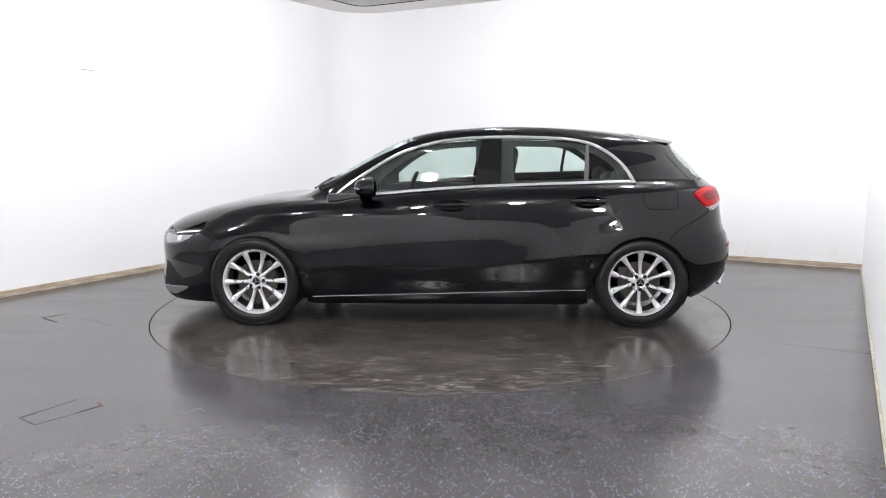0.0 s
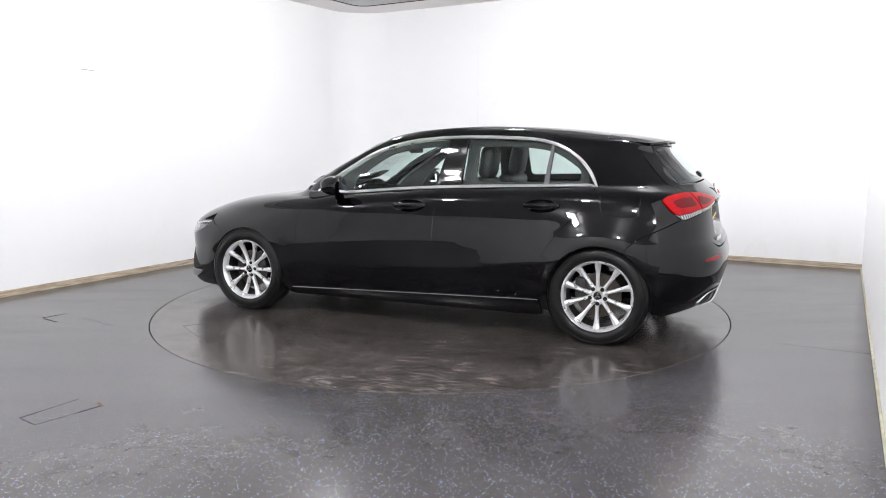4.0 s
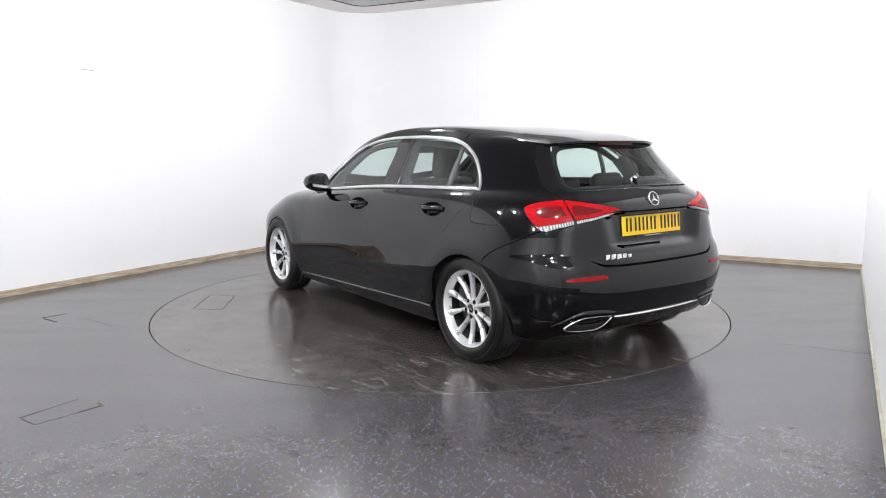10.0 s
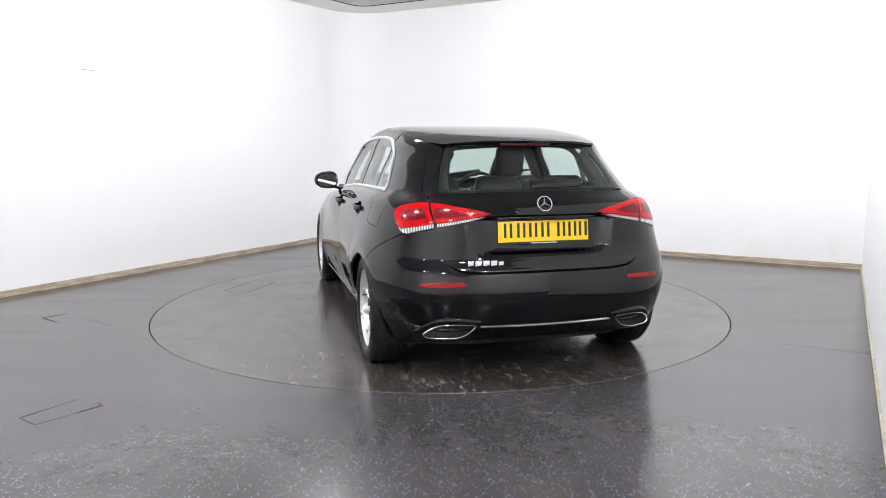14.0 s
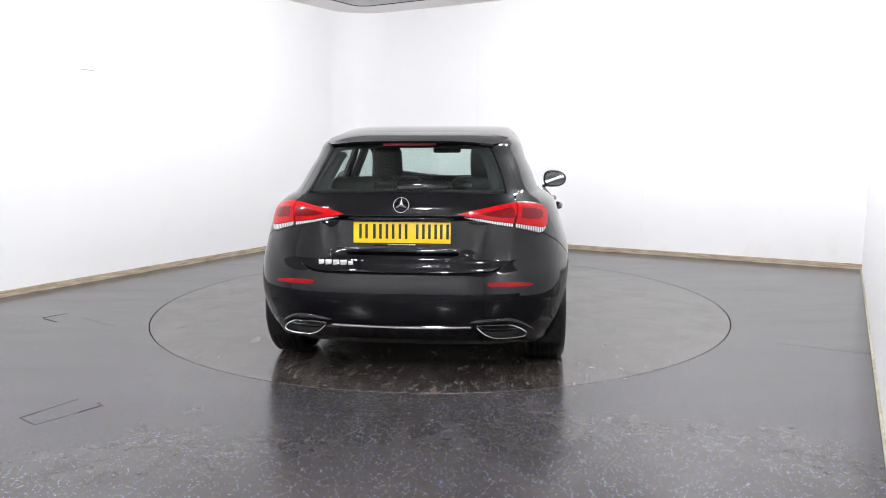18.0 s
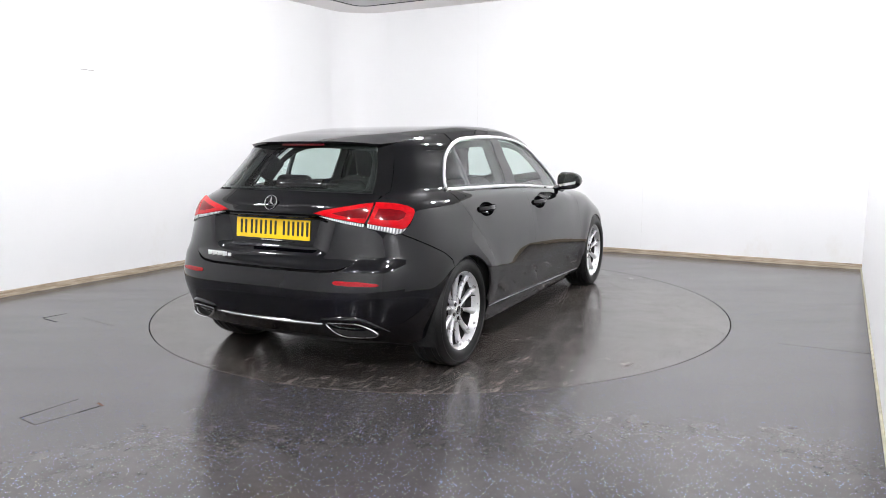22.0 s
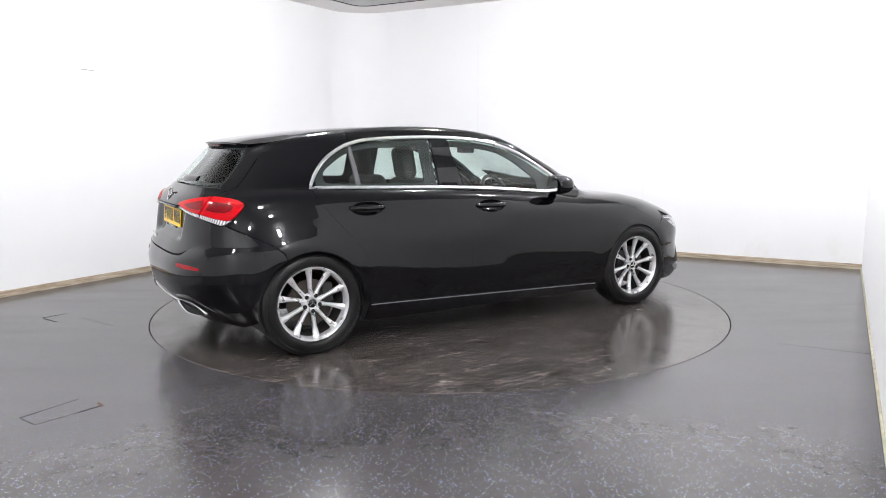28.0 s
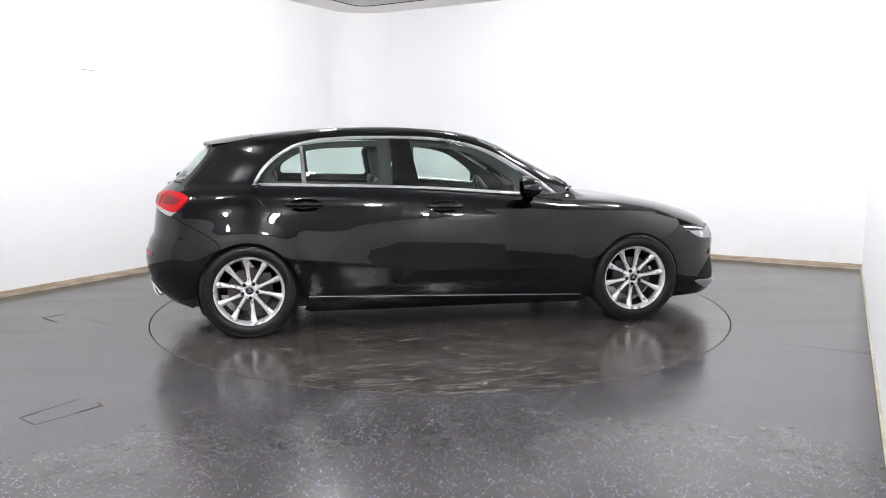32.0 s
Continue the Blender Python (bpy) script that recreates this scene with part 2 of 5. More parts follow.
def oval(w, h, n=10, power=2.0):
    return [(w / 2 * math.copysign(abs(math.cos(a)) ** (2 / power), math.cos(a)), h / 2 * math.copysign(abs(math.sin(a)) ** (2 / power), math.sin(a)))
            for a in [2 * math.pi * (i + .5) / n for i in range(n)]]


# ---- the room ----
CORNER = Vector((-1.166, 4.502))
RIGHT = Vector((4.315, 1.451))
ALONG_LEFT = Vector((-0.5156, -0.8568))
ALONG_RIGHT = Vector((-0.4796, -0.8775))
EAST_END = RIGHT + ALONG_RIGHT * 5.6
NEAR_E = Vector((3.3, -4.4))
NEAR_R = Vector((1.2, -8.5))
NEAR_L = CORNER + ALONG_LEFT * 10.6
WALL_TOP, SOFFIT_IN = 3.02, 0.37
RING = 2.2386


def fillet(radius, steps=14):
    """The rounded corner between the left and the back wall, seen from above."""
    u, v = ALONG_LEFT, (RIGHT - CORNER).normalized()
    half = math.acos(u.dot(v)) / 2
    d = radius / math.tan(half)
    mid = CORNER + (u + v).normalized() * (radius / math.sin(half))
    a, b = CORNER + u * d, CORNER + v * d
    a0, a1 = math.atan2(a.y - mid.y, a.x - mid.x), math.atan2(b.y - mid.y, b.x - mid.x)
    if a1 > a0:
        a1 -= 2 * math.pi
    return [mid + radius * Vector((math.cos(a0 + (a1 - a0) * i / steps), math.sin(a0 + (a1 - a0) * i / steps))) for i in range(steps + 1)]


BEND = fillet(0.55)


def wall_along(name, pts, z0, z1, thick, material, label):
    """A wall of the given thickness behind a line of plan points, its face on the line."""
    bm = bmesh.new()
    pts = [Vector(p) for p in pts]
    outs = []
    for i, p in enumerate(pts):
        d = (pts[min(i + 1, len(pts) - 1)] - pts[max(i - 1, 0)]).normalized()
        outs.append(p + Vector((-d.y, d.x)) * thick)
    rows = [[bm.verts.new((*q, z)) for q in line] for line in (pts, outs) for z in (z0, z1)]
    f0, f1, b0, b1 = rows
    for i in range(len(pts) - 1):
        bm.faces.new((f0[i], f0[i + 1], f1[i + 1], f1[i]))
        bm.faces.new((b0[i], b1[i], b1[i + 1], b0[i + 1]))
        bm.faces.new((f1[i], f1[i + 1], b1[i + 1], b1[i]))
        bm.faces.new((f0[i], b0[i], b0[i + 1], f0[i + 1]))
    for i in (0, -1):
        bm.faces.new((f0[i], f1[i], b1[i], b0[i]))
    bmesh.ops.recalc_face_normals(bm, faces=bm.faces)
    return tagged(solid(name, bm, material, smooth=30), label, "wall" if "wall" in name else "trim", kind="structure")


def build_room():
    back_end = RIGHT
    wall_along("wall_west", [NEAR_L, BEND[0]], -0.02, WALL_TOP, 0.12, WHITE, "smooth white painted studio wall")
    wall_along("wall_corner", BEND, -0.02, WALL_TOP, 0.12, WHITE, "rounded white painted corner of the studio walls")
    wall_along("wall_north", [BEND[-1], back_end], -0.02, WALL_TOP, 0.12, WHITE, "smooth white painted studio wall")
    wall_along("wall_east", [RIGHT, EAST_END], -0.02, 3.12, 0.12, WHITE, "smooth white painted studio side wall")
    # unseen near walls, added to close the room for reflections and bounced light
    wall_along("wall_unseen_return", [EAST_END, NEAR_E], -0.02, 3.12, 0.12, WHITE, "unseen white return wall added to close the room")
    wall_along("wall_unseen_side", [NEAR_E, NEAR_R], -0.02, 3.12, 0.12, WHITE, "unseen white side wall added to close the room")
    wall_along("wall_south", [NEAR_R, NEAR_L], -0.02, 3.12, 0.12, WHITE, "unseen plain white wall behind the camera")
    # soffit between wall and ceiling
    bm = bmesh.new()
    outer = [NEAR_L] + BEND + [RIGHT]
    offs = []
    for i, p in enumerate(outer):
        d = (outer[min(i + 1, len(outer) - 1)] - outer[max(i - 1, 0)]).normalized()
        offs.append(p + Vector((d.y, -d.x)) * SOFFIT_IN)
    a = [bm.verts.new((*p, WALL_TOP + .001)) for p in outer]
    b = [bm.verts.new((*p, WALL_TOP + .035)) for p in offs]
    c = [bm.verts.new((*p, WALL_TOP + .10)) for p in offs]
    e = [bm.verts.new((*p, WALL_TOP + .10)) for p in outer]
    for i in range(len(outer) - 1):
        for r, s in ((a, b), (b, c), (c, e)):
            bm.faces.new((r[i], r[i + 1], s[i + 1], s[i]))
    bmesh.ops.recalc_face_normals(bm, faces=bm.faces)
    tagged(solid("soffit_trim", bm, SOFFIT, smooth=30), "off-white curved soffit strip at the top of the walls", "trim", kind="structure")
    # shadow gap at the ceiling's edge: its shade is a dark-coloured strip
    path = [(*p, WALL_TOP + .030) for p in offs]
    tagged(solid("ceiling_shadow_gap", sweep(path, [(0, 0, 1)] * len(path), [(-.006, -.006), (.006, -.006), (.006, .006), (-.006, .006)]), DARK_GAP),
           "thin dark strip standing for the shadow gap round the ceiling", "trim", kind="structure")
    # ceiling
    bm = bmesh.new()
    ring = [(-8, -6), (1, -9.5), (4, -9), (6, 0), (5.2, 2), (-1.5, 6), (-8, 0)]
    for z in (3.05, 3.25):
        bm.faces.new([bm.verts.new((x, y, z)) for x, y in ring])
    fs = list(bm.faces)
    n = len(ring)
    v0, v1 = list(fs[0].verts), list(fs[1].verts)
    for i in range(n):
        bm.faces.new((v0[i], v0[(i + 1) % n], v1[(i + 1) % n], v1[i]))
    bmesh.ops.recalc_face_normals(bm, faces=bm.faces)
    tagged(solid("ceiling", bm, CEILING), "pale grey ceiling boards", "ceiling", kind="structure")
    # floor with a round opening for the turntable
    n = 128
    circle = [(RING * math.cos(2 * math.pi * i / n), RING * math.sin(2 * math.pi * i / n)) for i in range(n)]
    outer = [(9 * math.cos(2 * math.pi * i / n), 9 * math.sin(2 * math.pi * i / n)) for i in range(n)]
    bm = bmesh.new()
    rows = [[bm.verts.new((*p, 0)) for p in outer], [bm.verts.new((*p, 0)) for p in circle], [bm.verts.new((*p, -.06)) for p in circle]]
    for r, s in zip(rows, rows[1:]):
        for i in range(n):
            bm.faces.new((r[i], r[(i + 1) % n], s[(i + 1) % n], s[i]))
    bm.faces.new(rows[2])
    bmesh.ops.recalc_face_normals(bm, faces=bm.faces)
    tagged(solid("floor", bm, FLOOR), "dark grey glitter-flecked vinyl floor with a soft shine", "floor", kind="structure")
    # skirting
    board = [(-.009, 0), (.009, 0), (.009, .048), (.004, .054), (-.009, .054)]

    def skirt(name, pts, label, material, prof):
        path = [(*p, 0.0) for p in pts]
        ob = solid(name, sweep(path, [(0, 0, 1)] * len(path), prof), material)
        tagged(ob, label, "baseboard", kind="structure")
    nl = Vector((0.8568, -0.5156)) * .0095
    nb = Vector((-0.486, -0.874)) * .0095
    bend = fillet(0.54)
    skirt("baseboard", [NEAR_L + nl, *[p for p in bend], RIGHT + nb], "worn pale wooden skirting board with scuffed edges", WOOD, board)
    nr = Vector((-0.8775, 0.4796)) * .008
    skirt("baseboard", [RIGHT + nr, EAST_END + nr], "thin yellowed skirting trim along the side wall", YELLOW_TRIM,
          [(-.006, 0), (.006, 0), (.006, .016), (-.006, .020)])


def line_mark(name, pts, width, material, label, up=(0, 0, 1), proud=.0008):
    """A thin raised or dark line along a few points."""
    P = [Vector(p) for p in pts]
    bm = sweep(P, [up] * len(P), [(-width / 2, -.001), (width / 2, -.001), (width / 2, proud), (-width / 2, proud)])
    return tagged(solid(name, bm, material), label, "trim", kind="structure")


def build_marks():
    """Joints of the floor hatches, and the joints and scratches of the walls."""
    f = lambda *pts: [(x, y, .0004) for x, y in pts]
    hatch = "thin dark joint of a floor hatch"
    line_mark("floor_joint", f((-2.016, -2.558), (-1.97, -2.48)), .006, DARK_GAP, hatch)
    line_mark("floor_joint", f((-1.97, -2.48), (-1.86, -2.294)), .0025, FAINT, hatch)
    line_mark("floor_joint", f((-1.698, -2.394), (-1.77, -2.49)), .008, DARK_GAP, hatch)
    line_mark("floor_joint", f((-1.77, -2.49), (-1.896, -2.644)), .0025, FAINT, hatch)
    line_mark("floor_joint", f((-2.016, -2.558), (-1.896, -2.644)), .0025, FAINT, hatch)
    line_mark("floor_joint", f((-1.735, -2.355), (-1.69, -2.40)), .010, RUST, "rusty worn corner of a floor hatch")
    line_mark("floor_joint", f((-2.993, -.53), (-2.884, -.385)), .007, DARK_GAP, hatch)
    line_mark("floor_joint", f((-2.975, -.55), (-2.823, -.655)), .009, DARK_GAP, hatch)
    line_mark("floor_joint", f((-2.70, -.52), (-2.35, -.78)), .003, SEAM, "faint seam in the vinyl floor")
    line_mark("floor_joint", f((2.20, -1.30), (2.80, -1.62)), .004, SEAM, "faint seam in the vinyl floor")
    # wall boards: faint upright joints and scratches
    v = (RIGHT - CORNER).normalized()
    into = Vector((-0.486, -0.874, 0))
    for d, z0, z1 in ((1.89, .06, 3.0), (4.02, .06, 3.0)):
        p = CORNER + v * d
        line_mark("wall_joint", [(*p, z0), (*p, z1)], .004, SEAM_WHITE, "faint upright joint in the white wall", into)
    p, q = CORNER + v * 2.83, CORNER + v * 3.39
    line_mark("wall_scratch", [(*p, 2.0), (*p.lerp(q, .5), 2.008), (*q, 2.0)], .005, SEAM_WHITE, "faint scratch in the white wall", into)
    u = ALONG_LEFT
    into = Vector((0.8568, -0.5156, 0))
    p, q = CORNER + u * 4.12, CORNER + u * 3.98
    line_mark("wall_scratch", [(*p, 1.972), (*q, 1.966)], .008, SCUFF, "short grey scuff on the white wall", into)
    p, q = CORNER + u * 1.12, CORNER + u * 1.115
    line_mark("wall_scratch", [(*p, .50), (*q, .68)], .006, SEAM_WHITE, "faint scratch low on the white wall", into)


def unseen_lamp(at, turn, size=(0.9, 0.32)):
    lamp = thing("unseen_lamp", "white square box light with an opal diffuser, unseen and placed to light the room", "ceiling light", "ceiling lights")
    w, h = size
    bm = bmesh.new()
    for s in (-1, 1):
        box(bm, (w + .04, .02, .05), (0, s * (h / 2 + .01), -.025), .003)
        box(bm, (.02, h, .05), (s * (w / 2 + .01), 0, -.025), .003)
    part("frame", bm, WHITE, lamp)
    # deep box: its glowing sides are there to light the wall tops
    part("diffuser", boxed((w - .02, h - .02, .13), (0, 0, -.068), .006), LED, lamp)
    lamp.matrix_world = Matrix.Translation(at) @ Matrix.Rotation(turn, 4, "Z")
    return lamp


build_room()
build_marks()
a = Vector((0.5, 0.866))
b = Vector((0.866, -0.5))
# last five are unseen lamps added to brighten the near and side walls
for u, v in ((.3, -1.5), (.6, .2), (.7, 1.7), (-3.2, 1.25), (-3.3, -.6), (-3.4, -2.0), (-5.8, .8), (-3.7, 2.8), (-5.7, 2.6), (1.7, 1.85), (-4.3, 4.6)):
    p = a * u + b * v
    unseen_lamp((p.x, p.y, 3.048), math.radians(-30), (.165, .165))


# ---- the car's body surface; x forward, y to its left, z up, from the middle between the axles ----
def smooth_curve(*pairs):
    """A smooth monotone curve through the pairs (a, b)."""
    xs, ys = np.array(pairs, float).T
    h, dy = np.diff(xs), np.diff(ys)
    s = dy / h
    m = np.empty(len(xs))
    m[0], m[-1] = s[0], s[-1]
    for i in range(1, len(xs) - 1):
        if s[i - 1] * s[i] <= 0:
            m[i] = 0
        else:
            w1, w2 = 2 * h[i] + h[i - 1], h[i] + 2 * h[i - 1]
            m[i] = (w1 + w2) / (w1 / s[i - 1] + w2 / s[i])

    def value(x):
        x = np.clip(np.asarray(x, float), xs[0], xs[-1])
        i = np.clip(np.searchsorted(xs, x) - 1, 0, len(xs) - 2)
        t = (x - xs[i]) / h[i]
        return (ys[i] * (1 + 2 * t) * (1 - t) ** 2 + h[i] * m[i] * t * (1 - t) ** 2
                + ys[i + 1] * t * t * (3 - 2 * t) + h[i] * m[i + 1] * t * t * (t - 1))
    return value


# The body is a stack of rounded plan outlines: half width, nose, tail and corner sharpness by height.
body_half = smooth_curve((.15, .815), (.20, .838), (.26, .856), (.32, .870), (.38, .8815), (.42, .888), (.46, .8925), (.50, .8955), (.54, .8975), (.58, .8987), (.61, .8986), (.635, .8975),
                         (.66, .8945), (.70, .8875), (.78, .8705), (.85, .852), (.89, .838), (.92, .820), (.945, .791), (.96, .766), (.972, .747), (1.0, .733), (1.1, .698), (1.2, .657),
                         (1.28, .632), (1.33, .603), (1.36, .580), (1.385, .558), (1.40, .535), (1.41, .475), (1.416, .35), (1.418, .03))
body_nose = smooth_curve((.15, 2.20), (.20, 2.245), (.30, 2.255), (.45, 2.25), (.60, 2.255), (.67, 2.245), (.72, 2.22), (.79, 2.125), (.86, 1.935), (.92, 1.69),
                         (.955, 1.46), (.975, 1.18), (1.0, 1.06), (1.07, .938), (1.14, .775), (1.21, .595), (1.295, .402), (1.354, .225),
                         (1.385, .06), (1.40, -.12), (1.41, -.28), (1.416, -.42), (1.418, -.47))
body_tail = smooth_curve((.15, -1.80), (.20, -1.95), (.27, -2.03), (.33, -2.075), (.40, -2.10), (.47, -2.116), (.50, -2.117), (.56, -2.104), (.61, -2.088), (.66, -2.058), (.74, -2.047),
                         (.86, -2.033), (.92, -2.012), (.99, -1.94), (1.065, -1.868), (1.145, -1.797), (1.23, -1.726), (1.285, -1.672), (1.33, -1.55),
                         (1.36, -1.37), (1.385, -1.15), (1.40, -.95), (1.41, -.73), (1.416, -.55), (1.418, -.48))
body_mid = smooth_curve((.15, 0), (.88, 0), (1.02, -.35), (1.3, -.42), (1.418, -.475))
nose_side = smooth_curve((.15, 10), (.3, 9), (.5, 7), (.7, 7), (.86, 5), (.95, 5), (1.05, 8), (1.2, 9.5), (1.3, 9.5), (1.418, 5))
nose_face = smooth_curve((.15, 2.4), (.7, 2.4), (.86, 3.1), (.95, 4.2), (1.05, 7.5), (1.3, 7.5), (1.418, 5))
tail_side = smooth_curve((.15, 10), (.6, 10), (.75, 9.5), (.9, 8.2), (1.02, 5.6), (1.2, 4.8), (1.3, 4.7), (1.418, 3.4))
tail_face = smooth_curve((.15, 3.2), (.6, 3.2), (.9, 3.2), (1.02, 3.2), (1.2, 3.4), (1.3, 3.8), (1.418, 3))
belt_rise = smooth_curve((-2.2, .03), (-1.9, .04), (-1.31, .052), (-.9, .042), (-.24, .02), (.57, -.040), (.84, -.068), (1.2, -.075), (2.4, -.075))
rise_share = smooth_curve((.15, 0), (.35, .25), (.62, .85), (.75, 1), (1.0, 1), (1.1, .85), (1.25, .35), (1.36, 0), (1.418, 0))


def level(x, z):
    """The outline of the stack on which the point with this x and z lies."""
    q = np.asarray(z, float)
    for _ in range(14):
        q = z - belt_rise(x) * rise_share(q)
    return q


def flank(x, z):
    """Half width of the body at x, z."""
    q = level(x, z)
    mid = body_mid(q)
    ahead = x > mid
    r = np.where(ahead, (x - mid) / (body_nose(q) - mid), (mid - x) / (mid - body_tail(q)))
    r = np.clip(r, 0, .9999) ** np.where(ahead, nose_side(q), tail_side(q))
    return body_half(q) * (1 - r) ** (1 / np.where(ahead, nose_face(q), tail_face(q))) + flare(x, z)


def flare(x, z):
    """The swell of the wings over the wheels."""
    r = np.minimum(np.hypot(x - 1.3645, z - .32), np.hypot(x + 1.3645, z - .32))
    return .009 * np.exp(-((r - .37) / .085) ** 2) - scoop(x, z)


crease_height = smooth_curve((-1.2, .555), (-.9, .52), (-.6, .475), (-.3, .448), (.1, .432), (.8, .425))
crease_fade = smooth_curve((-1.35, 0), (-1.1, .8), (-.8, 1), (-.3, 1), (0, .75), (.18, .25), (.35, 0))
haunch_fade = smooth_curve((-1.7, .3), (-1.3, 1), (-.9, 1), (-.6, .45), (-.35, 0))
front_fade = smooth_curve((-.15, 0), (.25, .8), (.5, 1), (1.2, 1), (1.7, .3), (2.0, 0))
scoop_fade = smooth_curve((-1.1, 0), (-.8, .6), (-.3, 1), (.5, 1), (.80, .5), (.98, 0))


def scoop(x, z):
    """Taken off the flank: the hollow over the sill, less the ridge of the lower door crease, the swell of the rear haunch and the upright front shoulder."""
    x = np.asarray(x, float)
    up = np.asarray(z, float) - crease_height(x)
    ridge = .009 * crease_fade(x) * np.exp((.012 - np.hypot(up, .012)) / np.where(up > 0, .048, .030))
    haunch = .021 * haunch_fade(x) * np.exp(-((z - .50) / .15) ** 2)
    hollow = .005 * scoop_fade(x) * np.exp(-((z - .33) / .055) ** 2)
    upright = .019 * front_fade(x) * np.exp(-((z - .81) / .10) ** 2)
    return hollow - ridge - haunch - upright


def end_x(y, z, tail=True):
    """Where the tail (or nose) lies at y, z."""
    x = np.full(np.shape(np.asarray(y, float) + np.asarray(z, float)), -1.9 if tail else 2.0)
    for _ in range(6):
        q = level(x, z)
        mid = body_mid(q)
        reach, n, m = (body_tail(q), tail_side(q), tail_face(q)) if tail else (body_nose(q), nose_side(q), nose_face(q))
        x = mid + (reach - mid) * (1 - np.clip(np.abs(y) / body_half(q), 0, .9999) ** m) ** (1 / n)
    return x


def fullness(x, y, q):
    """Below 1 inside the outline q of the stack."""
    mid = body_mid(q)
    ahead = x > mid
    r = np.where(ahead, (x - mid) / (body_nose(q) - mid), (mid - x) / (mid - body_tail(q)))
    return (np.clip(r, 0, 3) ** np.where(ahead, nose_side(q), tail_side(q))
            + (np.abs(y) / body_half(q)) ** np.where(ahead, nose_face(q), tail_face(q)))


def top_z(x, y):
    """Height of the upper surface at x, y."""
    lo = np.full(np.shape(np.asarray(x, float) + np.asarray(y, float)), .5)
    hi = np.full_like(lo, 1.46)
    for _ in range(26):
        z = (lo + hi) / 2
        q = level(x, z)
        inside = (fullness(x, y, q) < 1) & (q < 1.418)
        lo, hi = np.where(inside, z, lo), np.where(inside, hi, z)
    return lo


# Round the tail: a run along the plan outline from the middle of the tail (0) forward along the flank.
def run_table():
    a = np.linspace(0, math.pi / 2, 4001)
    x = body_tail(.62) * np.cos(a) ** (2 / tail_side(.62))
    y = body_half(.62) * np.sin(a) ** (2 / tail_face(.62))
    return np.concatenate([[0], np.cumsum(np.hypot(np.diff(x), np.diff(y)))]), a


RUN, RUN_ANGLE = run_table()


def round_tail(s, z):
    """The point of the body at run s from the middle of the tail, at height z."""
    a = np.interp(np.abs(s), RUN, RUN_ANGLE)
    x = np.full(np.shape(np.asarray(s, float) + np.asarray(z, float)), -1.9)
    for _ in range(6):
        q = level(x, z)
        mid = body_mid(q)
        x = mid + (body_tail(q) - mid) * np.cos(a) ** (2 / tail_side(q))
    return x, np.sign(s) * (body_half(q) * np.sin(a) ** (2 / tail_face(q)) + flare(x, z)), z


def run_of(x, y, z):
    """The run of a point of the tail or flank."""
    q = level(x, z)
    mid = body_mid(q)
    c = np.clip((mid - x) / (mid - body_tail(q)), 0, 1) ** (tail_side(q) / 2)
    t = np.clip((np.abs(y) - flare(x, z)) / body_half(q), 0, 1) ** (tail_face(q) / 2)
    return np.interp(np.arctan2(t, c), RUN_ANGLE, RUN)


# ---- surfaces for the panels: each takes plan points and gives points in the car's space ----
def on_flank(p, side=1, lift=0.0):
    x, z = p[:, 0], p[:, 1]
    return np.stack([x, side * (flank(x, z) + lift), z], 1)


def on_tail(p, lift=0.0):
    y, z = p[:, 0], p[:, 1]
    return np.stack([end_x(y, z) - lift, y, z], 1)


def on_top(p, lift=0.0):
    x, y = p[:, 0], p[:, 1]
    return np.stack([x, y, top_z(x, y) + lift], 1)


def on_round_tail(p):
    return np.stack(round_tail(p[:, 0], p[:, 1]), 1)


def nose_run_table():
    a = np.linspace(0, math.pi / 2, 4001)
    x = body_nose(.5) * np.cos(a) ** (2 / nose_side(.5))
    y = body_half(.5) * np.sin(a) ** (2 / nose_face(.5))
    return np.concatenate([[0], np.cumsum(np.hypot(np.diff(x), np.diff(y)))]), a


NOSE_RUN, NOSE_ANGLE = nose_run_table()


def on_round_nose(p):
    s, z = p[:, 0], p[:, 1]
    a = np.interp(np.abs(s), NOSE_RUN, NOSE_ANGLE)
    x = np.full(len(s), 2.0)
    for _ in range(8):
        q = level(x, z)
        mid = body_mid(q)
        x = mid + (body_nose(q) - mid) * np.cos(a) ** (2 / nose_side(q))
    return np.stack([x, np.sign(s) * (body_half(q) * np.sin(a) ** (2 / nose_face(q)) + flare(x, z)), z], 1)


def nose_run(x, z):
    """The run from the nose of the flank's point at x, z."""
    q = level(x, z)
    mid, y = body_mid(q), flank(x, z)
    c = np.clip((x - mid) / (body_nose(q) - mid), 0, 1) ** (nose_side(q) / 2)
    t = np.clip((y - flare(x, z)) / body_half(q), 0, 1) ** (nose_face(q) / 2)
    return float(np.interp(np.arctan2(t, c), NOSE_ANGLE, NOSE_RUN))


def tail_run(x, z):
    return float(run_of(x, flank(x, z), z))


def tail_run_y(y, z):
    return float(run_of(end_x(y, z), y, z))


def flip(f):
    return lambda p: f(p) * np.array([1, -1, 1])


def resample(poly, step, closed=True):
    P = np.asarray(poly, float)
    Q = np.roll(P, -1, 0) if closed else P[1:]
    out = []
    for a, b in zip(P, Q):
        n = max(1, int(math.ceil(np.linalg.norm(b - a) / step)))
        out += [a + (b - a) * i / n for i in range(n)]
    if not closed:
        out.append(P[-1])
    return np.array(out)


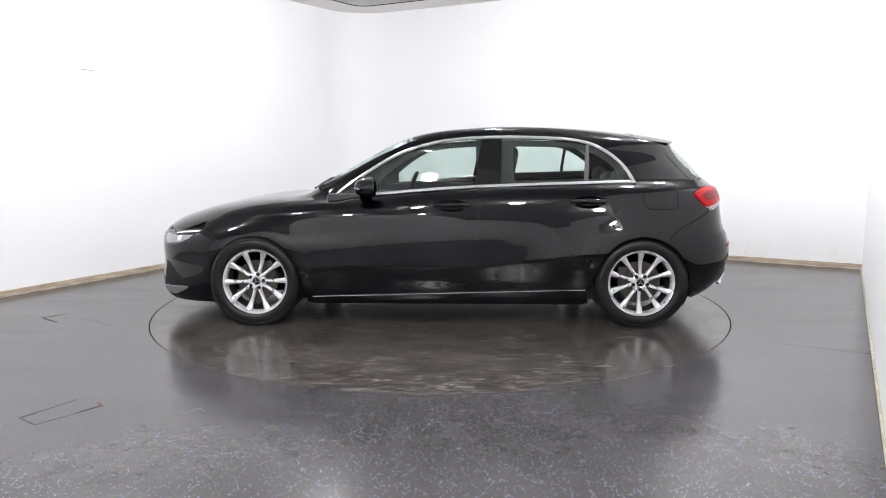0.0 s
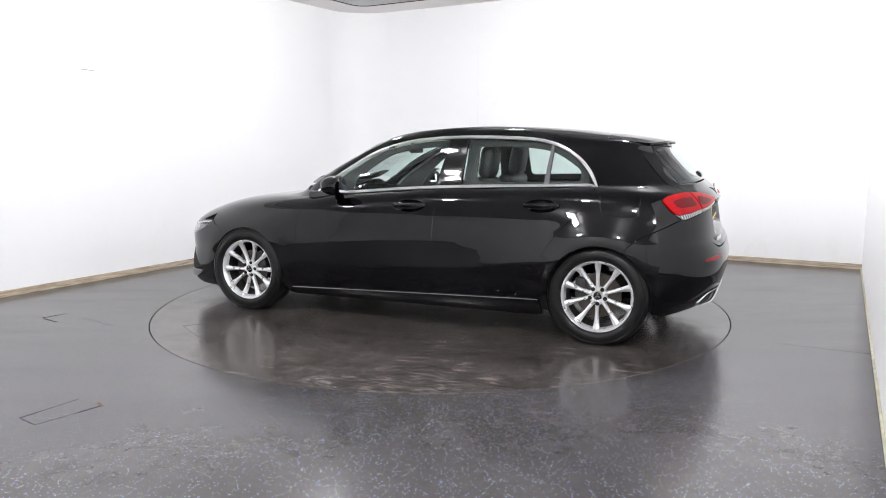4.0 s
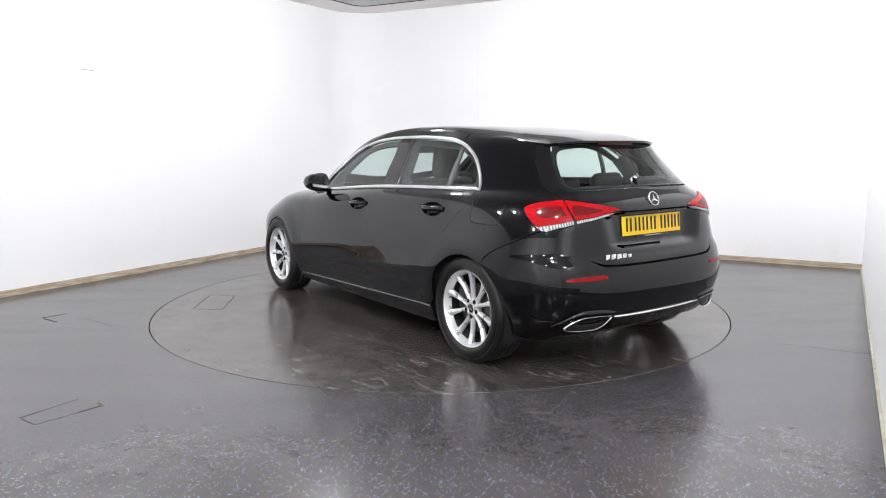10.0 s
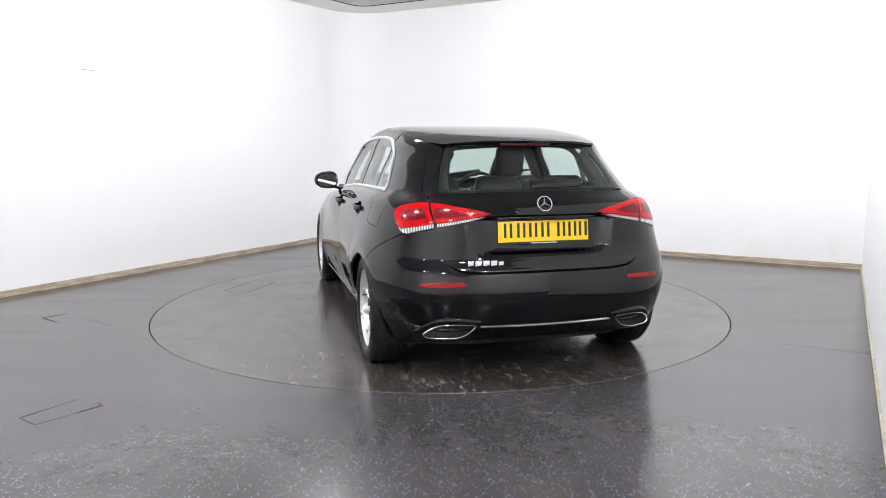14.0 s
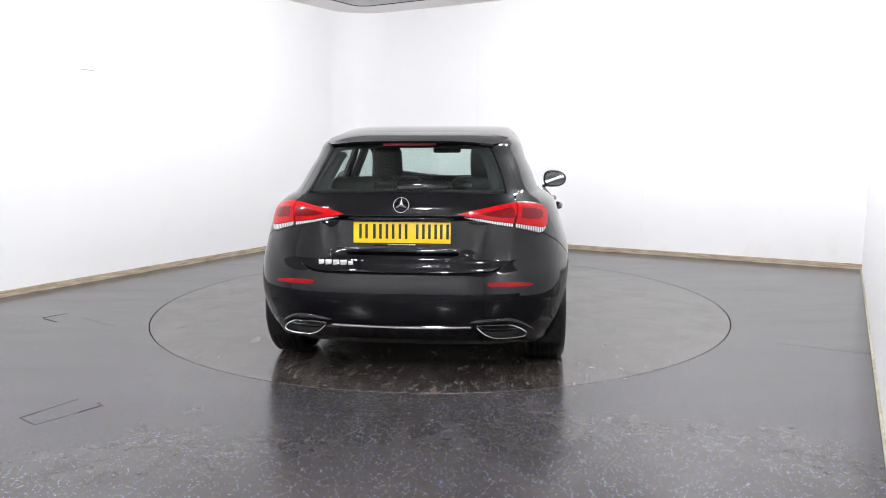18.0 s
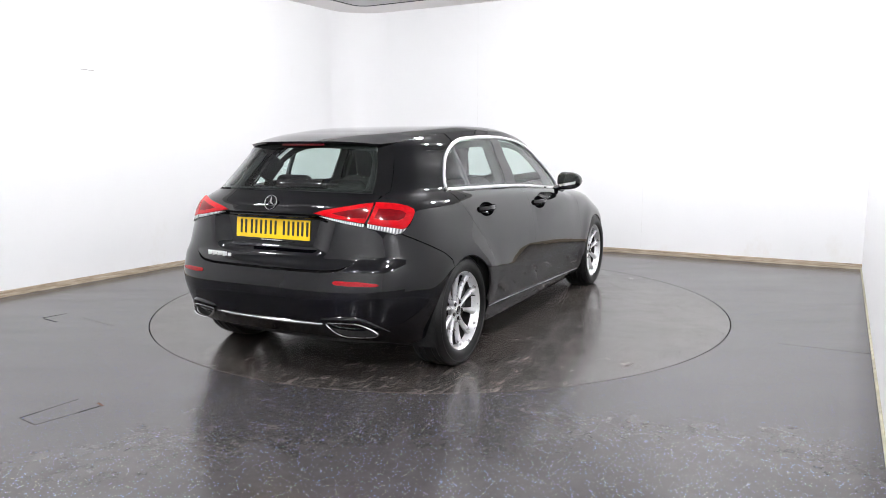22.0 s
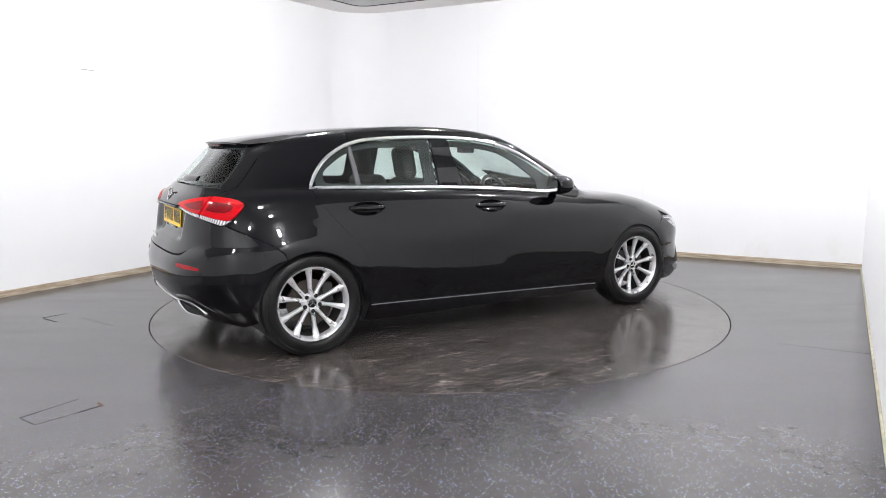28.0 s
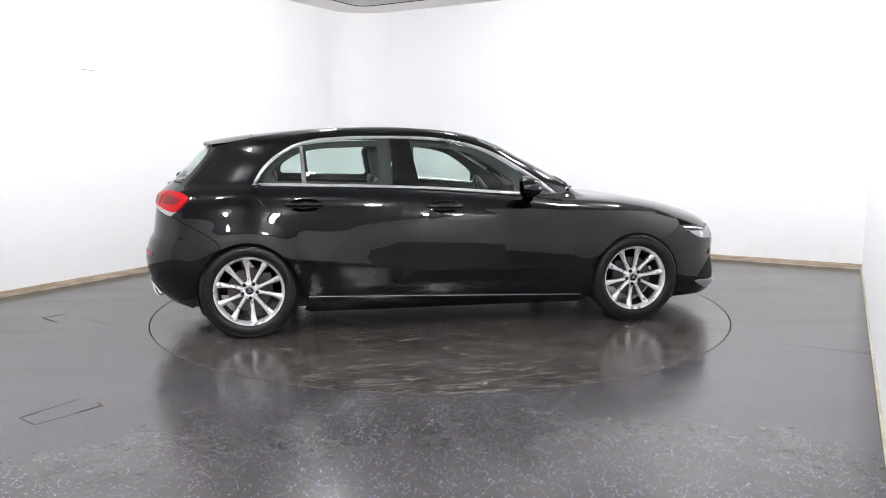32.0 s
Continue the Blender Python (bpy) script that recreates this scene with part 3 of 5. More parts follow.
def inset(P, g):
    """A closed outline drawn in by g."""
    area = 0.5 * np.sum(P[:, 0] * np.roll(P[:, 1], -1) - np.roll(P[:, 0], -1) * P[:, 1])
    e = np.roll(P, -1, 0) - P
    n = np.stack([-e[:, 1], e[:, 0]], 1) * math.copysign(1, area)
    n /= np.linalg.norm(n, axis=1)[:, None] + 1e-12
    v = n + np.roll(n, 1, 0)
    return P + v * (g / np.maximum((v * v).sum(1), .8))[:, None] * 1.0


def within(P, q):
    x, y = q[:, 0][:, None], q[:, 1][:, None]
    a, b = P[None], np.roll(P, -1, 0)[None]
    cross = ((a[..., 1] > y) != (b[..., 1] > y)) & (x < (b[..., 0] - a[..., 0]) * (y - a[..., 1]) / (b[..., 1] - a[..., 1] + 1e-15) + a[..., 0])
    return cross.sum(1) % 2 == 1


def clear_of(P, q, d):
    a, b = P[None], np.roll(P, -1, 0)[None]
    ab, aq = b - a, q[:, None] - a
    t = np.clip((aq * ab).sum(2) / ((ab * ab).sum(2) + 1e-12), 0, 1)
    return (np.linalg.norm(aq - t[..., None] * ab, axis=2)).min(1) > d


def panel(name, outline, surface, material, parent, label="", step=.035, gap=.0032, depth=.014, out=(0, 0, 0), lift=0.0, edge=None, holes=()):
    """A sheet with turned-in edges, cut to an outline and laid on a surface; shaded by the surface's own normals."""
    P = inset(resample(outline, edge or step * .7), gap)
    x0, y0 = P.min(0)
    x1, y1 = P.max(0)
    gx, gy = np.meshgrid(np.arange(x0 + step / 2, x1, step), np.arange(y0 + step / 2, y1, step))
    gx = gx + (np.arange(gx.shape[0]) % 2)[:, None] * step / 2
    Q = np.stack([gx.ravel(), gy.ravel()], 1)
    if len(Q):
        Q = Q[within(P, Q)]
    if len(Q):
        Q = Q[clear_of(P, Q, step * .4)]
    H = [np.asarray(h, float) for h in holes]
    for h in H:
        Q = Q[~within(h, Q)]
        Q = Q[clear_of(h, Q, step * .3)]
    pts = np.concatenate([P, *H, Q])
    edges, k = [], len(P)
    for h in H:
        edges += [(k + i, k + (i + 1) % len(h)) for i in range(len(h))]
        k += len(h)
    got = delaunay_2d_cdt([Vector(p) for p in pts], edges, [list(range(len(P)))], 1, 1e-7)
    flat = np.array([tuple(v) for v in got[0]])
    tris = [tuple(f) for f in got[2]]
    for h in H:
        inside = within(h, np.array([flat[list(f)].mean(0) for f in tris]))
        tris = [f for f, cut in zip(tris, inside) if not cut]
    V = surface(flat)
    e = 2e-3
    du = surface(flat + (e, 0)) - surface(flat - (e, 0))
    dv = surface(flat + (0, e)) - surface(flat - (0, e))
    N = np.cross(du, dv)
    N /= np.linalg.norm(N, axis=1)[:, None] + 1e-12
    c = np.array(out, float)
    face_out = (V - c)
    if ((N * face_out).sum(1)).mean() < 0:
        N = -N
    V = V + N * lift
    if len(tris):
        k = 0.0
        for f in tris:
            k += float(np.dot(np.cross(V[f[1]] - V[f[0]], V[f[2]] - V[f[0]]), N[f[0]]))
        if k < 0:
            tris = [f[::-1] for f in tris]
    # turned-in edge
    count = {}
    for f in tris:
        for i in range(3):
            count[(f[i], f[(i + 1) % 3])] = 1
    rim = [ed for ed in count if (ed[1], ed[0]) not in count]
    verts, norms, faces = list(map(tuple, V)), list(map(tuple, N)), list(tris)
    roll = min(.0024, gap * .75) if gap >= .001 and depth > .005 else 0.0
    if depth:
        for i, j in rim:
            s = np.cross(V[j] - V[i], N[i])
            s /= np.linalg.norm(s) + 1e-12
            k = len(verts)
            if roll:
                h = (s + N[i]) * .7071
                verts += [tuple(V[i]), tuple(V[j]), tuple(V[j] + s * roll - N[j] * roll * .5), tuple(V[i] + s * roll - N[i] * roll * .5),
                          tuple(V[j] + s * roll * 1.3 - N[j] * depth), tuple(V[i] + s * roll * 1.3 - N[i] * depth)]
                norms += [tuple(N[i]), tuple(N[j]), tuple(h), tuple(h), tuple(s), tuple(s)]
                faces += [(k + 1, k, k + 3, k + 2), (k + 2, k + 3, k + 5, k + 4)]
            else:
                verts += [tuple(V[i]), tuple(V[j]), tuple(V[j] - N[j] * depth), tuple(V[i] - N[i] * depth)]
                norms += [tuple(s)] * 4
                faces.append((k + 1, k, k + 3, k + 2))
    me = bpy.data.meshes.new(name)
    me.from_pydata(verts, [], faces)
    for poly in me.polygons:
        poly.use_smooth = True
    me.normals_split_custom_set_from_vertices(norms)
    me.materials.append(material)
    ob = new(name, me)
    ob.parent = parent
    return tagged(ob, label) if label else ob


def both(name, outline, material, parent, label="", **kw):
    for s in (1, -1):
        panel(name, outline, lambda p, s=s: on_flank(p, s), material, parent, label, **kw)


def both_round(name, outline, surface, material, parent, label="", **kw):
    panel(name, outline, surface, material, parent, label, **kw)
    panel(name, outline, flip(surface), material, parent, label, **kw)


def arc(cx, cz, r, a0, a1, n=20):
    return [(cx + r * math.cos(radians(a0 + (a1 - a0) * i / n)), cz + r * math.sin(radians(a0 + (a1 - a0) * i / n))) for i in range(n + 1)]


AXLE, HUB_Z = 1.3645, 0.318
ARCH = 0.332
belt = lambda x: .968 + float(belt_rise(x))
sill_line = lambda x: .207 + .0300 * (.956 - x)
window_arc = smooth_curve((-1.322, 1.02), (-1.262, 1.121), (-1.164, 1.215), (-1.0, 1.297), (-.84, 1.326), (-.44, 1.340), (-.278, 1.338), (-.035, 1.322),
                          (.209, 1.272), (.373, 1.210), (.538, 1.115), (.705, 1.005), (.845, .893))
rail_top = smooth_curve((-1.7, 1.20), (-1.56, 1.285), (-1.35, 1.326), (-1.1, 1.350), (-.84, 1.368), (-.5, 1.375), (-.28, 1.372), (0, 1.362), (.23, 1.318), (.353, 1.266),
                        (.518, 1.192), (.685, 1.099), (.86, .975))
xs = lambda a, b, n: [a + (b - a) * i / n for i in range(n + 1)]


HANDLES = ((-.037, .862), (-.985, .888))


def handle_hole(x, z, n=36):
    return [(x + .112 * math.cos(2 * math.pi * i / n), z + .045 * math.sin(2 * math.pi * i / n)) for i in range(n)]


def build_body(car):
    door_front = [(.858, .898), (.880, .80), (.891, .64), (.894, .40), (.894, .222)]
    door_mid = [(-.247, belt(-.247) - .004), (-.232, .88), (-.225, .80), (-.221, .5), (-.219, sill_line(-.22) + .014)]
    door_rear = [(-1.312, belt(-1.312) - .004), (-1.302, .95), (-1.265, .905), (-1.215, .842), (-1.112, .730), (-1.045, .64), (-1.010, .57)]
    # front door: up the rear edge, forward along the belt, down the front edge, back along the sill
    low = lambda a, b, n: [(x, sill_line(x) + .014) for x in xs(a, b, n)]
    top = lambda a, b, n: [(x, belt(x) - .004) for x in xs(a, b, n)]
    both("front_door", door_mid[::-1] + top(-.247, .858, 10)[1:-1] + door_front + low(.894, -.219, 8)[1:-1], PAINT, car, holes=[handle_hole(*HANDLES[0])], step=.015)
    rear_arch = arc(-AXLE, HUB_Z, .392, 38, -5, 8)
    both("rear_door", [(x, z) for x, z in door_mid] + low(-.219, -.965, 6)[1:] + rear_arch[::-1] + door_rear[::-1] + top(-1.312, -.247, 8)[1:-1], PAINT, car, holes=[handle_hole(*HANDLES[1])], step=.015)
    # front wing
    shoulder = smooth_curve((.80, .900), (.90, .895), (1.2, .868), (1.5, .820), (1.76, .735), (1.95, .67), (2.2, .62))
    wing_arch = arc(AXLE, HUB_Z, ARCH, -20, 52, 16)
    arch_f = arc(AXLE, HUB_Z, ARCH, 56, 197, 30)
    both("front_wing", [(x, float(shoulder(x))) for x in xs(.862, 1.745, 14)] + [(1.745, .69), (1.66, .64)] + arch_f + [(1.0, .20), (.894, .205)] + door_front[::-1],
         PAINT, car, step=.03)
    # sill
    both("sill", low(.985, -.975, 16) + [(-1.0, .17)] + [(x, .155) for x in xs(-.95, .95, 12)] + [(1.0, .175)], PAINT, car)
    for s in (1, -1):
        x = np.array(xs(.955, -.975, 40))
        z = np.array([sill_line(v) + .004 for v in x])
        y = flank(x, z) + .002
        path = np.stack([x, s * y, z], 1)
        part("sill_trim", sweep(path, [(0, s, 0)] * len(x), [(-.003, -.003), (.003, -.003), (.0025, .003), (-.0025, .003)]), SATIN, car, "slim satin silver strip along the sill")
    # roof rail and windscreen pillar
    up = [(x, float(rail_top(x)) - .001) for x in xs(.875, -1.0, 40)]
    down = [(x, float(window_arc(x)) + .004) for x in xs(-1.0, .845, 40)]
    both("roof_rail", up + down, PAINT, car, gap=0.0004, step=.022, depth=.02)
    both("cowl_corner", [(.835, .893), (.835, 1.0), (.90, .955), (.97, .912), (1.02, .880), (.90, .886)], PAINT, car, step=.025, lift=-.004)
    joint = [(x, float(rail_top(x)) - .004) for x in xs(-.90, -1.16, 10)] + [(x, float(window_arc(x)) + .008) for x in xs(-1.16, -.90, 14)]
    both("rail_joint", joint, PAINT, car, step=.022, lift=-.003, gap=0, depth=.01)
    # rear quarter with the roof pillar
    pts = [(tail_run(x, z), z) for x, z in
           [(x, float(rail_top(x)) - .001) for x in xs(-1.0, -1.50, 12)]]
    edge = [(tail_run_y(y, z), z) for y, z in [(.512, 1.282), (.548, 1.20), (.585, 1.11), (.612, 1.035), (.598, 1.006)]]
    light = [(.678, .984), (.706, .983), (.750, .981), (.810, .974), (.862, .962), (.897, .945), (.902, .925), (.890, .897), (.871, .867), (.848, .845), (.812, .824)]
    seam = [(tail_run(-1.69, .742), .742), (tail_run(-1.60, .695), .695), (tail_run(-1.545, .652), .652)]
    lip = [(tail_run(x, z), z) for x, z in arc(-AXLE, HUB_Z, ARCH, 120, 2, 26)]
    doors = [(tail_run(x, z), z) for x, z in [(-.965, .275)] + rear_arch[::-1] + door_rear[::-1]]
    win = [(tail_run(x, z), z) for x, z in [(-1.330, 1.018)] + [(x, float(window_arc(x)) + .004) for x in xs(-1.318, -1.0, 22)]]
    both_round("rear_quarter", pts + edge + light + seam + lip + doors + win, on_round_tail, PAINT, car, step=.026, edge=.015, gap=.0022)
    # roof
    side = [(x, float(flank(x, float(rail_top(x))))) for x in xs(.25, -1.35, 30)]
    header = [(.25 + .04 * (1 - (y / side[0][1]) ** 2), y) for y in xs(-side[0][1], side[0][1], 10)]
    panel("roof", [(x, y) for x, y in side] + [(-1.35 - .015 * (1 - (y / .5) ** 2), y) for y in xs(side[-1][1], -side[-1][1], 8)][1:-1]
          + [(x, -y) for x, y in side[::-1]] + header[1:-1], on_top, PAINT, car, step=.04)
    # windscreen
    pil = [(x, float(flank(x, float(rail_top(x))))) for x in xs(.25, .875, 14)]
    base = [(.875 + .17 * (1 - (y / pil[-1][1]) ** 2), y) for y in xs(pil[-1][1], -pil[-1][1], 12)]
    panel("windscreen", pil + base[1:-1] + [(x, -y) for x, y in pil[::-1]] + header[1:-1], on_top, GLASS, car, "green-tinted windscreen", step=.045, depth=.005)
    # black scuttle at the foot of the windscreen
    rim = [(.885 + .17 * (1 - (y / .66) ** 2), y) for y in xs(.55, -.55, 14)]
    panel("scuttle", rim + [(x - .10, y) for x, y in rim[::-1]], on_top, MATT_BLACK, car, "matt black scuttle below the windscreen", step=.03, lift=.006, depth=.012)
    # cowl and bonnet
    edge = [(x, float(flank(x, float(shoulder(x))))) for x in xs(.88, 2.02, 22)]
    cowl = [(.885 + .17 * (1 - (y / edge[0][1]) ** 2), y) for y in xs(-edge[0][1], edge[0][1], 12)]
    front = [(2.02 + .17 * (1 - (y / edge[-1][1]) ** 2), y) for y in xs(edge[-1][1], -edge[-1][1], 12)]
    panel("bonnet", edge + front[1:-1] + [(x, -y) for x, y in edge[::-1]] + cowl[1:-1], on_top, PAINT, car, step=.035)
    # front bumper with grille opening, headlights
    top_run = [(nose_run(x, z), z) for x, z in [(1.66, .640), (1.745, .688)]]
    hl = [(nose_run(x, z), z) for x, z in [(1.78, .648), (1.86, .612), (1.945, .575)]] + [(.62, .55), (.50, .56), (.47, .62), (.50, .655)]
    nose_top = [(s, .662) for s in xs(.48, 0, 8)]
    bottom = [(s, .155) for s in xs(0, 1.05, 14)]
    tail_lip = [(nose_run(x, z), z) for x, z in arc(AXLE, HUB_Z, ARCH, -20, 56, 16)]
    half = bottom + [(nose_run(1.62, .16), .16)] + tail_lip[2:] + top_run + hl + nose_top
    half = [p for p in half if p[0] > .001]
    panel("front_bumper", [(0, .155)] + half + [(0, .662)] + [(-s, z) for s, z in half[::-1]], on_round_nose, PAINT, car, step=.04, gap=.002)
    lamp = [(nose_run(x, z), z) for x, z in [(1.745, .690), (1.78, .650), (1.86, .614), (1.945, .577)]] + [(.62, .552), (.50, .562), (.47, .62), (.50, .657)] \
        + [(nose_run(x, z), z) for x, z in [(2.0, .668), (1.9, .682), (1.82, .690)]]
    for f in (on_round_nose, flip(on_round_nose)):
        shell = panel("headlight", lamp, f, GLOSS_BLACK, car, "clear headlight in a dark housing", step=.03, lift=-.022, gap=.004)
        panel("lens", lamp, f, LAMP_GLASS, shell, step=.03, depth=.02)
        bright = [(nose_run(x, z), z) for x, z in [(1.985, .640), (1.90, .648), (1.84, .650), (1.875, .622), (1.945, .590)]] + [(.62, .562), (.515, .572), (.49, .62), (.515, .640)]
        panel("reflector", bright, f, SATIN, shell, step=.03, lift=-.015, depth=.004)
        eye = [(nose_run(1.965, .615) + .030 * math.cos(k * math.pi / 9), .618 + .022 * math.sin(k * math.pi / 9)) for k in range(18)]
        panel("projector", eye, f, CHROME, shell, step=.02, lift=-.009, depth=.006, gap=.0005)
        strip = [(nose_run(x, z), z) for x, z in [(1.775, .684), (1.80, .672), (1.9, .664), (2.0, .648), (2.0, .660), (1.9, .675)]]
        panel("running_light", strip, f, CHROME, shell, step=.02, lift=-.008, depth=.006)
    blade = [(nose_run(x, z), z) for x, z in [(1.872, .268), (1.93, .268), (1.985, .262), (2.05, .256), (2.105, .252), (2.12, .222), (2.06, .205), (1.99, .206), (1.92, .236)]]
    both_round("bumper_blade", blade, on_round_nose, SATIN, car, "satin grey blade in the front bumper corner", step=.02, lift=.012, depth=.02)
    intake = [(nose_run(x, z), z) for x, z in [(1.885, .292), (1.93, .330), (2.0, .385), (2.07, .43), (2.105, .436), (2.115, .35), (2.11, .262), (2.05, .268), (1.985, .275)]]
    both_round("air_intake", intake, on_round_nose, LINER, car, "dark air intake in the bumper corner", step=.02, lift=.002, depth=.004)
    grille = [(s, .46 - .0 * s) for s in xs(-.42, .42, 10)] + [(s, .62) for s in xs(.38, -.38, 10)]
    panel("grille", grille, on_round_nose, MATT_BLACK, car, "dark front grille", lift=.004)
    # tailgate
    g = [(0.120, 0.629), (0.379, 0.631), (0.460, 0.637), (0.497, 0.648), (0.547, 0.668), (0.567, 0.695), (0.582, 0.735), (0.594, 0.800), (0.603, 0.856), (0.604, 0.910), (0.599, 0.960), (0.592, 0.992), (0.590, 1.006), (0.585, 1.022)]
    arch_top = [(y, 1.026 + .012 * (1 - (y / .585) ** 2)) for y in xs(.57, -.57, 16)]
    panel("tailgate", g + arch_top + [(-y, z) for y, z in g[::-1]], tail_with_recess, PAINT, car, step=.0125, edge=.0125, gap=.004)
    w = [(.545, 1.031), (.524, 1.10), (.494, 1.18), (.458, 1.255), (.442, 1.285)]
    panel("rear_window", [(y, 1.032 + .012 * (1 - (y / .575) ** 2)) for y in xs(-.545, .545, 16)][:-1] + w + [(y, 1.285 + .018 * (1 - (y / .478) ** 2)) for y in xs(.442, -.442, 12)][1:]
          + [(-y, z) for y, z in w[::-1]][1:-1], on_tail, GLASS, car, "green-tinted rear window", step=.04, depth=.004)
    # black printed border of the rear window, with rounded corners
    rim = [(y, 1.036 + .012 * (1 - (y / .575) ** 2)) for y in xs(-.540, .540, 16)] + [(.521, 1.10), (.491, 1.18), (.455, 1.255), (.440, 1.281)] \
        + [(y, 1.281 + .018 * (1 - (y / .478) ** 2)) for y in xs(.438, -.438, 12)][1:-1] + [(-.440, 1.281), (-.455, 1.255), (-.491, 1.18), (-.521, 1.10)]
    edge = [(.517, 1.062), (.504, 1.10), (.475, 1.18), (.440, 1.242), (.405, 1.262), (.31, 1.272), (.15, 1.279)]
    opening = resample(np.array([(-.50, 1.052), (0, 1.062), (.50, 1.052)] + edge + [(-y, z) for y, z in edge[::-1]]), .02)
    for _ in range(3):
        opening = (np.roll(opening, 1, 0) + opening * 2 + np.roll(opening, -1, 0)) / 4
    panel("window_border", rim, on_tail, LINER, car, "black printed border of the rear window", step=.025, lift=-.010, depth=.002, gap=0, holes=[opening])
    # black trim beside the rear window
    for s in (1, -1):
        a = [(.548, 1.030), (.527, 1.10), (.497, 1.18), (.461, 1.255), (.445, 1.292)]
        b = [(.513, 1.292), (.546, 1.20), (.583, 1.11), (.608, 1.036), (.598, 1.012)]
        panel("window_trim", [(s * y, z) for y, z in a + b], on_tail, GLOSS_BLACK, car, step=.03, depth=.03, gap=0)
    # rear bumper
    h = [(0.000, 0.617), (0.120, 0.617), (0.379, 0.619), (0.462, 0.625), (0.500, 0.638), (0.551, 0.668), (0.572, 0.695), (0.590, 0.735), (0.612, 0.800), (0.617, 0.852)]
    h += [(.643, .850), (.726, .832), (.783, .8145), (.809, .820)] + [(tail_run(-1.69, .736), .736), (tail_run(-1.60, .690), .690), (tail_run(-1.55, .648), .648)]
    h += [(tail_run(x, z), z) for x, z in arc(-AXLE, HUB_Z, ARCH, 120, 196, 16)] + [(tail_run(-1.75, .185), .185)] + [(.80, .20), (.70, .225), (.55, .242), (.3, .25), (0, .25)]
    full = h + [(-s, z) for s, z in h[::-1] if s > 0]
    panel("rear_bumper", full, on_round_tail, PAINT, car, step=.028, gap=.0024, edge=.015)


def tail_with_recess(p):
    """The tailgate: the tail's surface with the sunk field for the number plate and a crease above it."""
    v = on_tail(p)
    y, z = np.abs(p[:, 0]), p[:, 1]
    st = lambda a, b, t: (lambda k: k * k * (3 - 2 * k))(np.clip((t - a) / (b - a), 0, 1))
    field = st(.43, .275, y + (.75 - z) * .25) * st(.690, .745, z) * st(.915, .895, z)
    v[:, 0] += .042 * field
    v[:, 0] -= .004 * np.exp(-((z - .920) / .016) ** 2) * st(.33, .25, y)
    return v


def build_glass(car):
    bottom = lambda a, b, n: [(x, belt(x) + .004) for x in xs(a, b, n)]
    top = lambda a, b, n: [(x, float(window_arc(x)) - .003) for x in xs(a, b, n)]
    both("front_window", bottom(.832, -.182, 16) + top(-.255, .82, 26), GLASS, car, "green-tinted front side window", step=.04, depth=.004, lift=-.006)
    both("rear_side_window", bottom(-.385, -.966, 8) + top(-.992, -.395, 12), GLASS, car, "green-tinted rear side window", step=.04, depth=.004, lift=-.006)
    both("quarter_window", bottom(-1.002, -1.312, 6) + top(-1.312, -1.016, 14), GLASS, car, "dark quarter window", step=.03, depth=.004, lift=-.006)
    both("pillar_trim", bottom(-.188, -.379, 4) + top(-.390, -.260, 4), GLOSS_BLACK, car, "gloss black centre pillar cover", step=.03, depth=.02, lift=-.003)
    both("window_divider", bottom(-.969, -.999, 1) + top(-1.013, -.995, 2), DIVIDER, car, "grey window divider bar", step=.02, depth=.02, lift=-.003)
    # dark inner frames of the door windows, seen through the glass
    drop = smooth_curve((-1.3, .045), (.15, .045), (.30, .060), (.47, .105), (.60, .13))
    upper = lambda a, b, n: [(x, float(window_arc(x) - drop(x))) for x in xs(a, b, n)]
    lower = lambda a, b, n, d: [(x, belt(x) + d) for x in xs(a, b, n)]
    for outline, hole in ((bottom(.832, -.182, 16) + top(-.255, .82, 26), lower(.50, -.212, 8, .016) + upper(-.235, .495, 10)),
                          (bottom(-.385, -1.26, 10) + top(-1.26, -.395, 16), lower(-.475, -1.215, 8, .038) + upper(-1.205, -.47, 10))):
        hole = resample(np.array(hole), .02)
        for _ in range(4):
            hole = (np.roll(hole, 1, 0) + hole * 2 + np.roll(hole, -1, 0)) / 4
        for s in (1, -1):
            panel("inner_frame", outline, lambda p, s=s: on_flank(p, s), CLOTH, car, step=.05, gap=.004, lift=-.035, depth=.012, holes=[hole])
    # chrome surround
    loop = bottom(.838, -1.318, 50)[:-1] + top(-1.322, .845, 90)[:-1]
    P = np.array(loop)
    for s in (1, -1):
        V = on_flank(P, s)
        e = 2e-3
        N = np.cross(on_flank(P + (e, 0), s) - on_flank(P - (e, 0), s), on_flank(P + (0, e), s) - on_flank(P - (0, e), s))
        N *= np.sign(N[:, 1] * s)[:, None]
        N /= np.linalg.norm(N, axis=1)[:, None]
        part("window_surround", sweep(V + N * .001, N, [(-.011, -.006), (.011, -.006), (.011, .002), (.006, .007), (-.006, .007), (-.011, .002)], closed=True), TRIM, car,
             "chrome strip round the side windows")


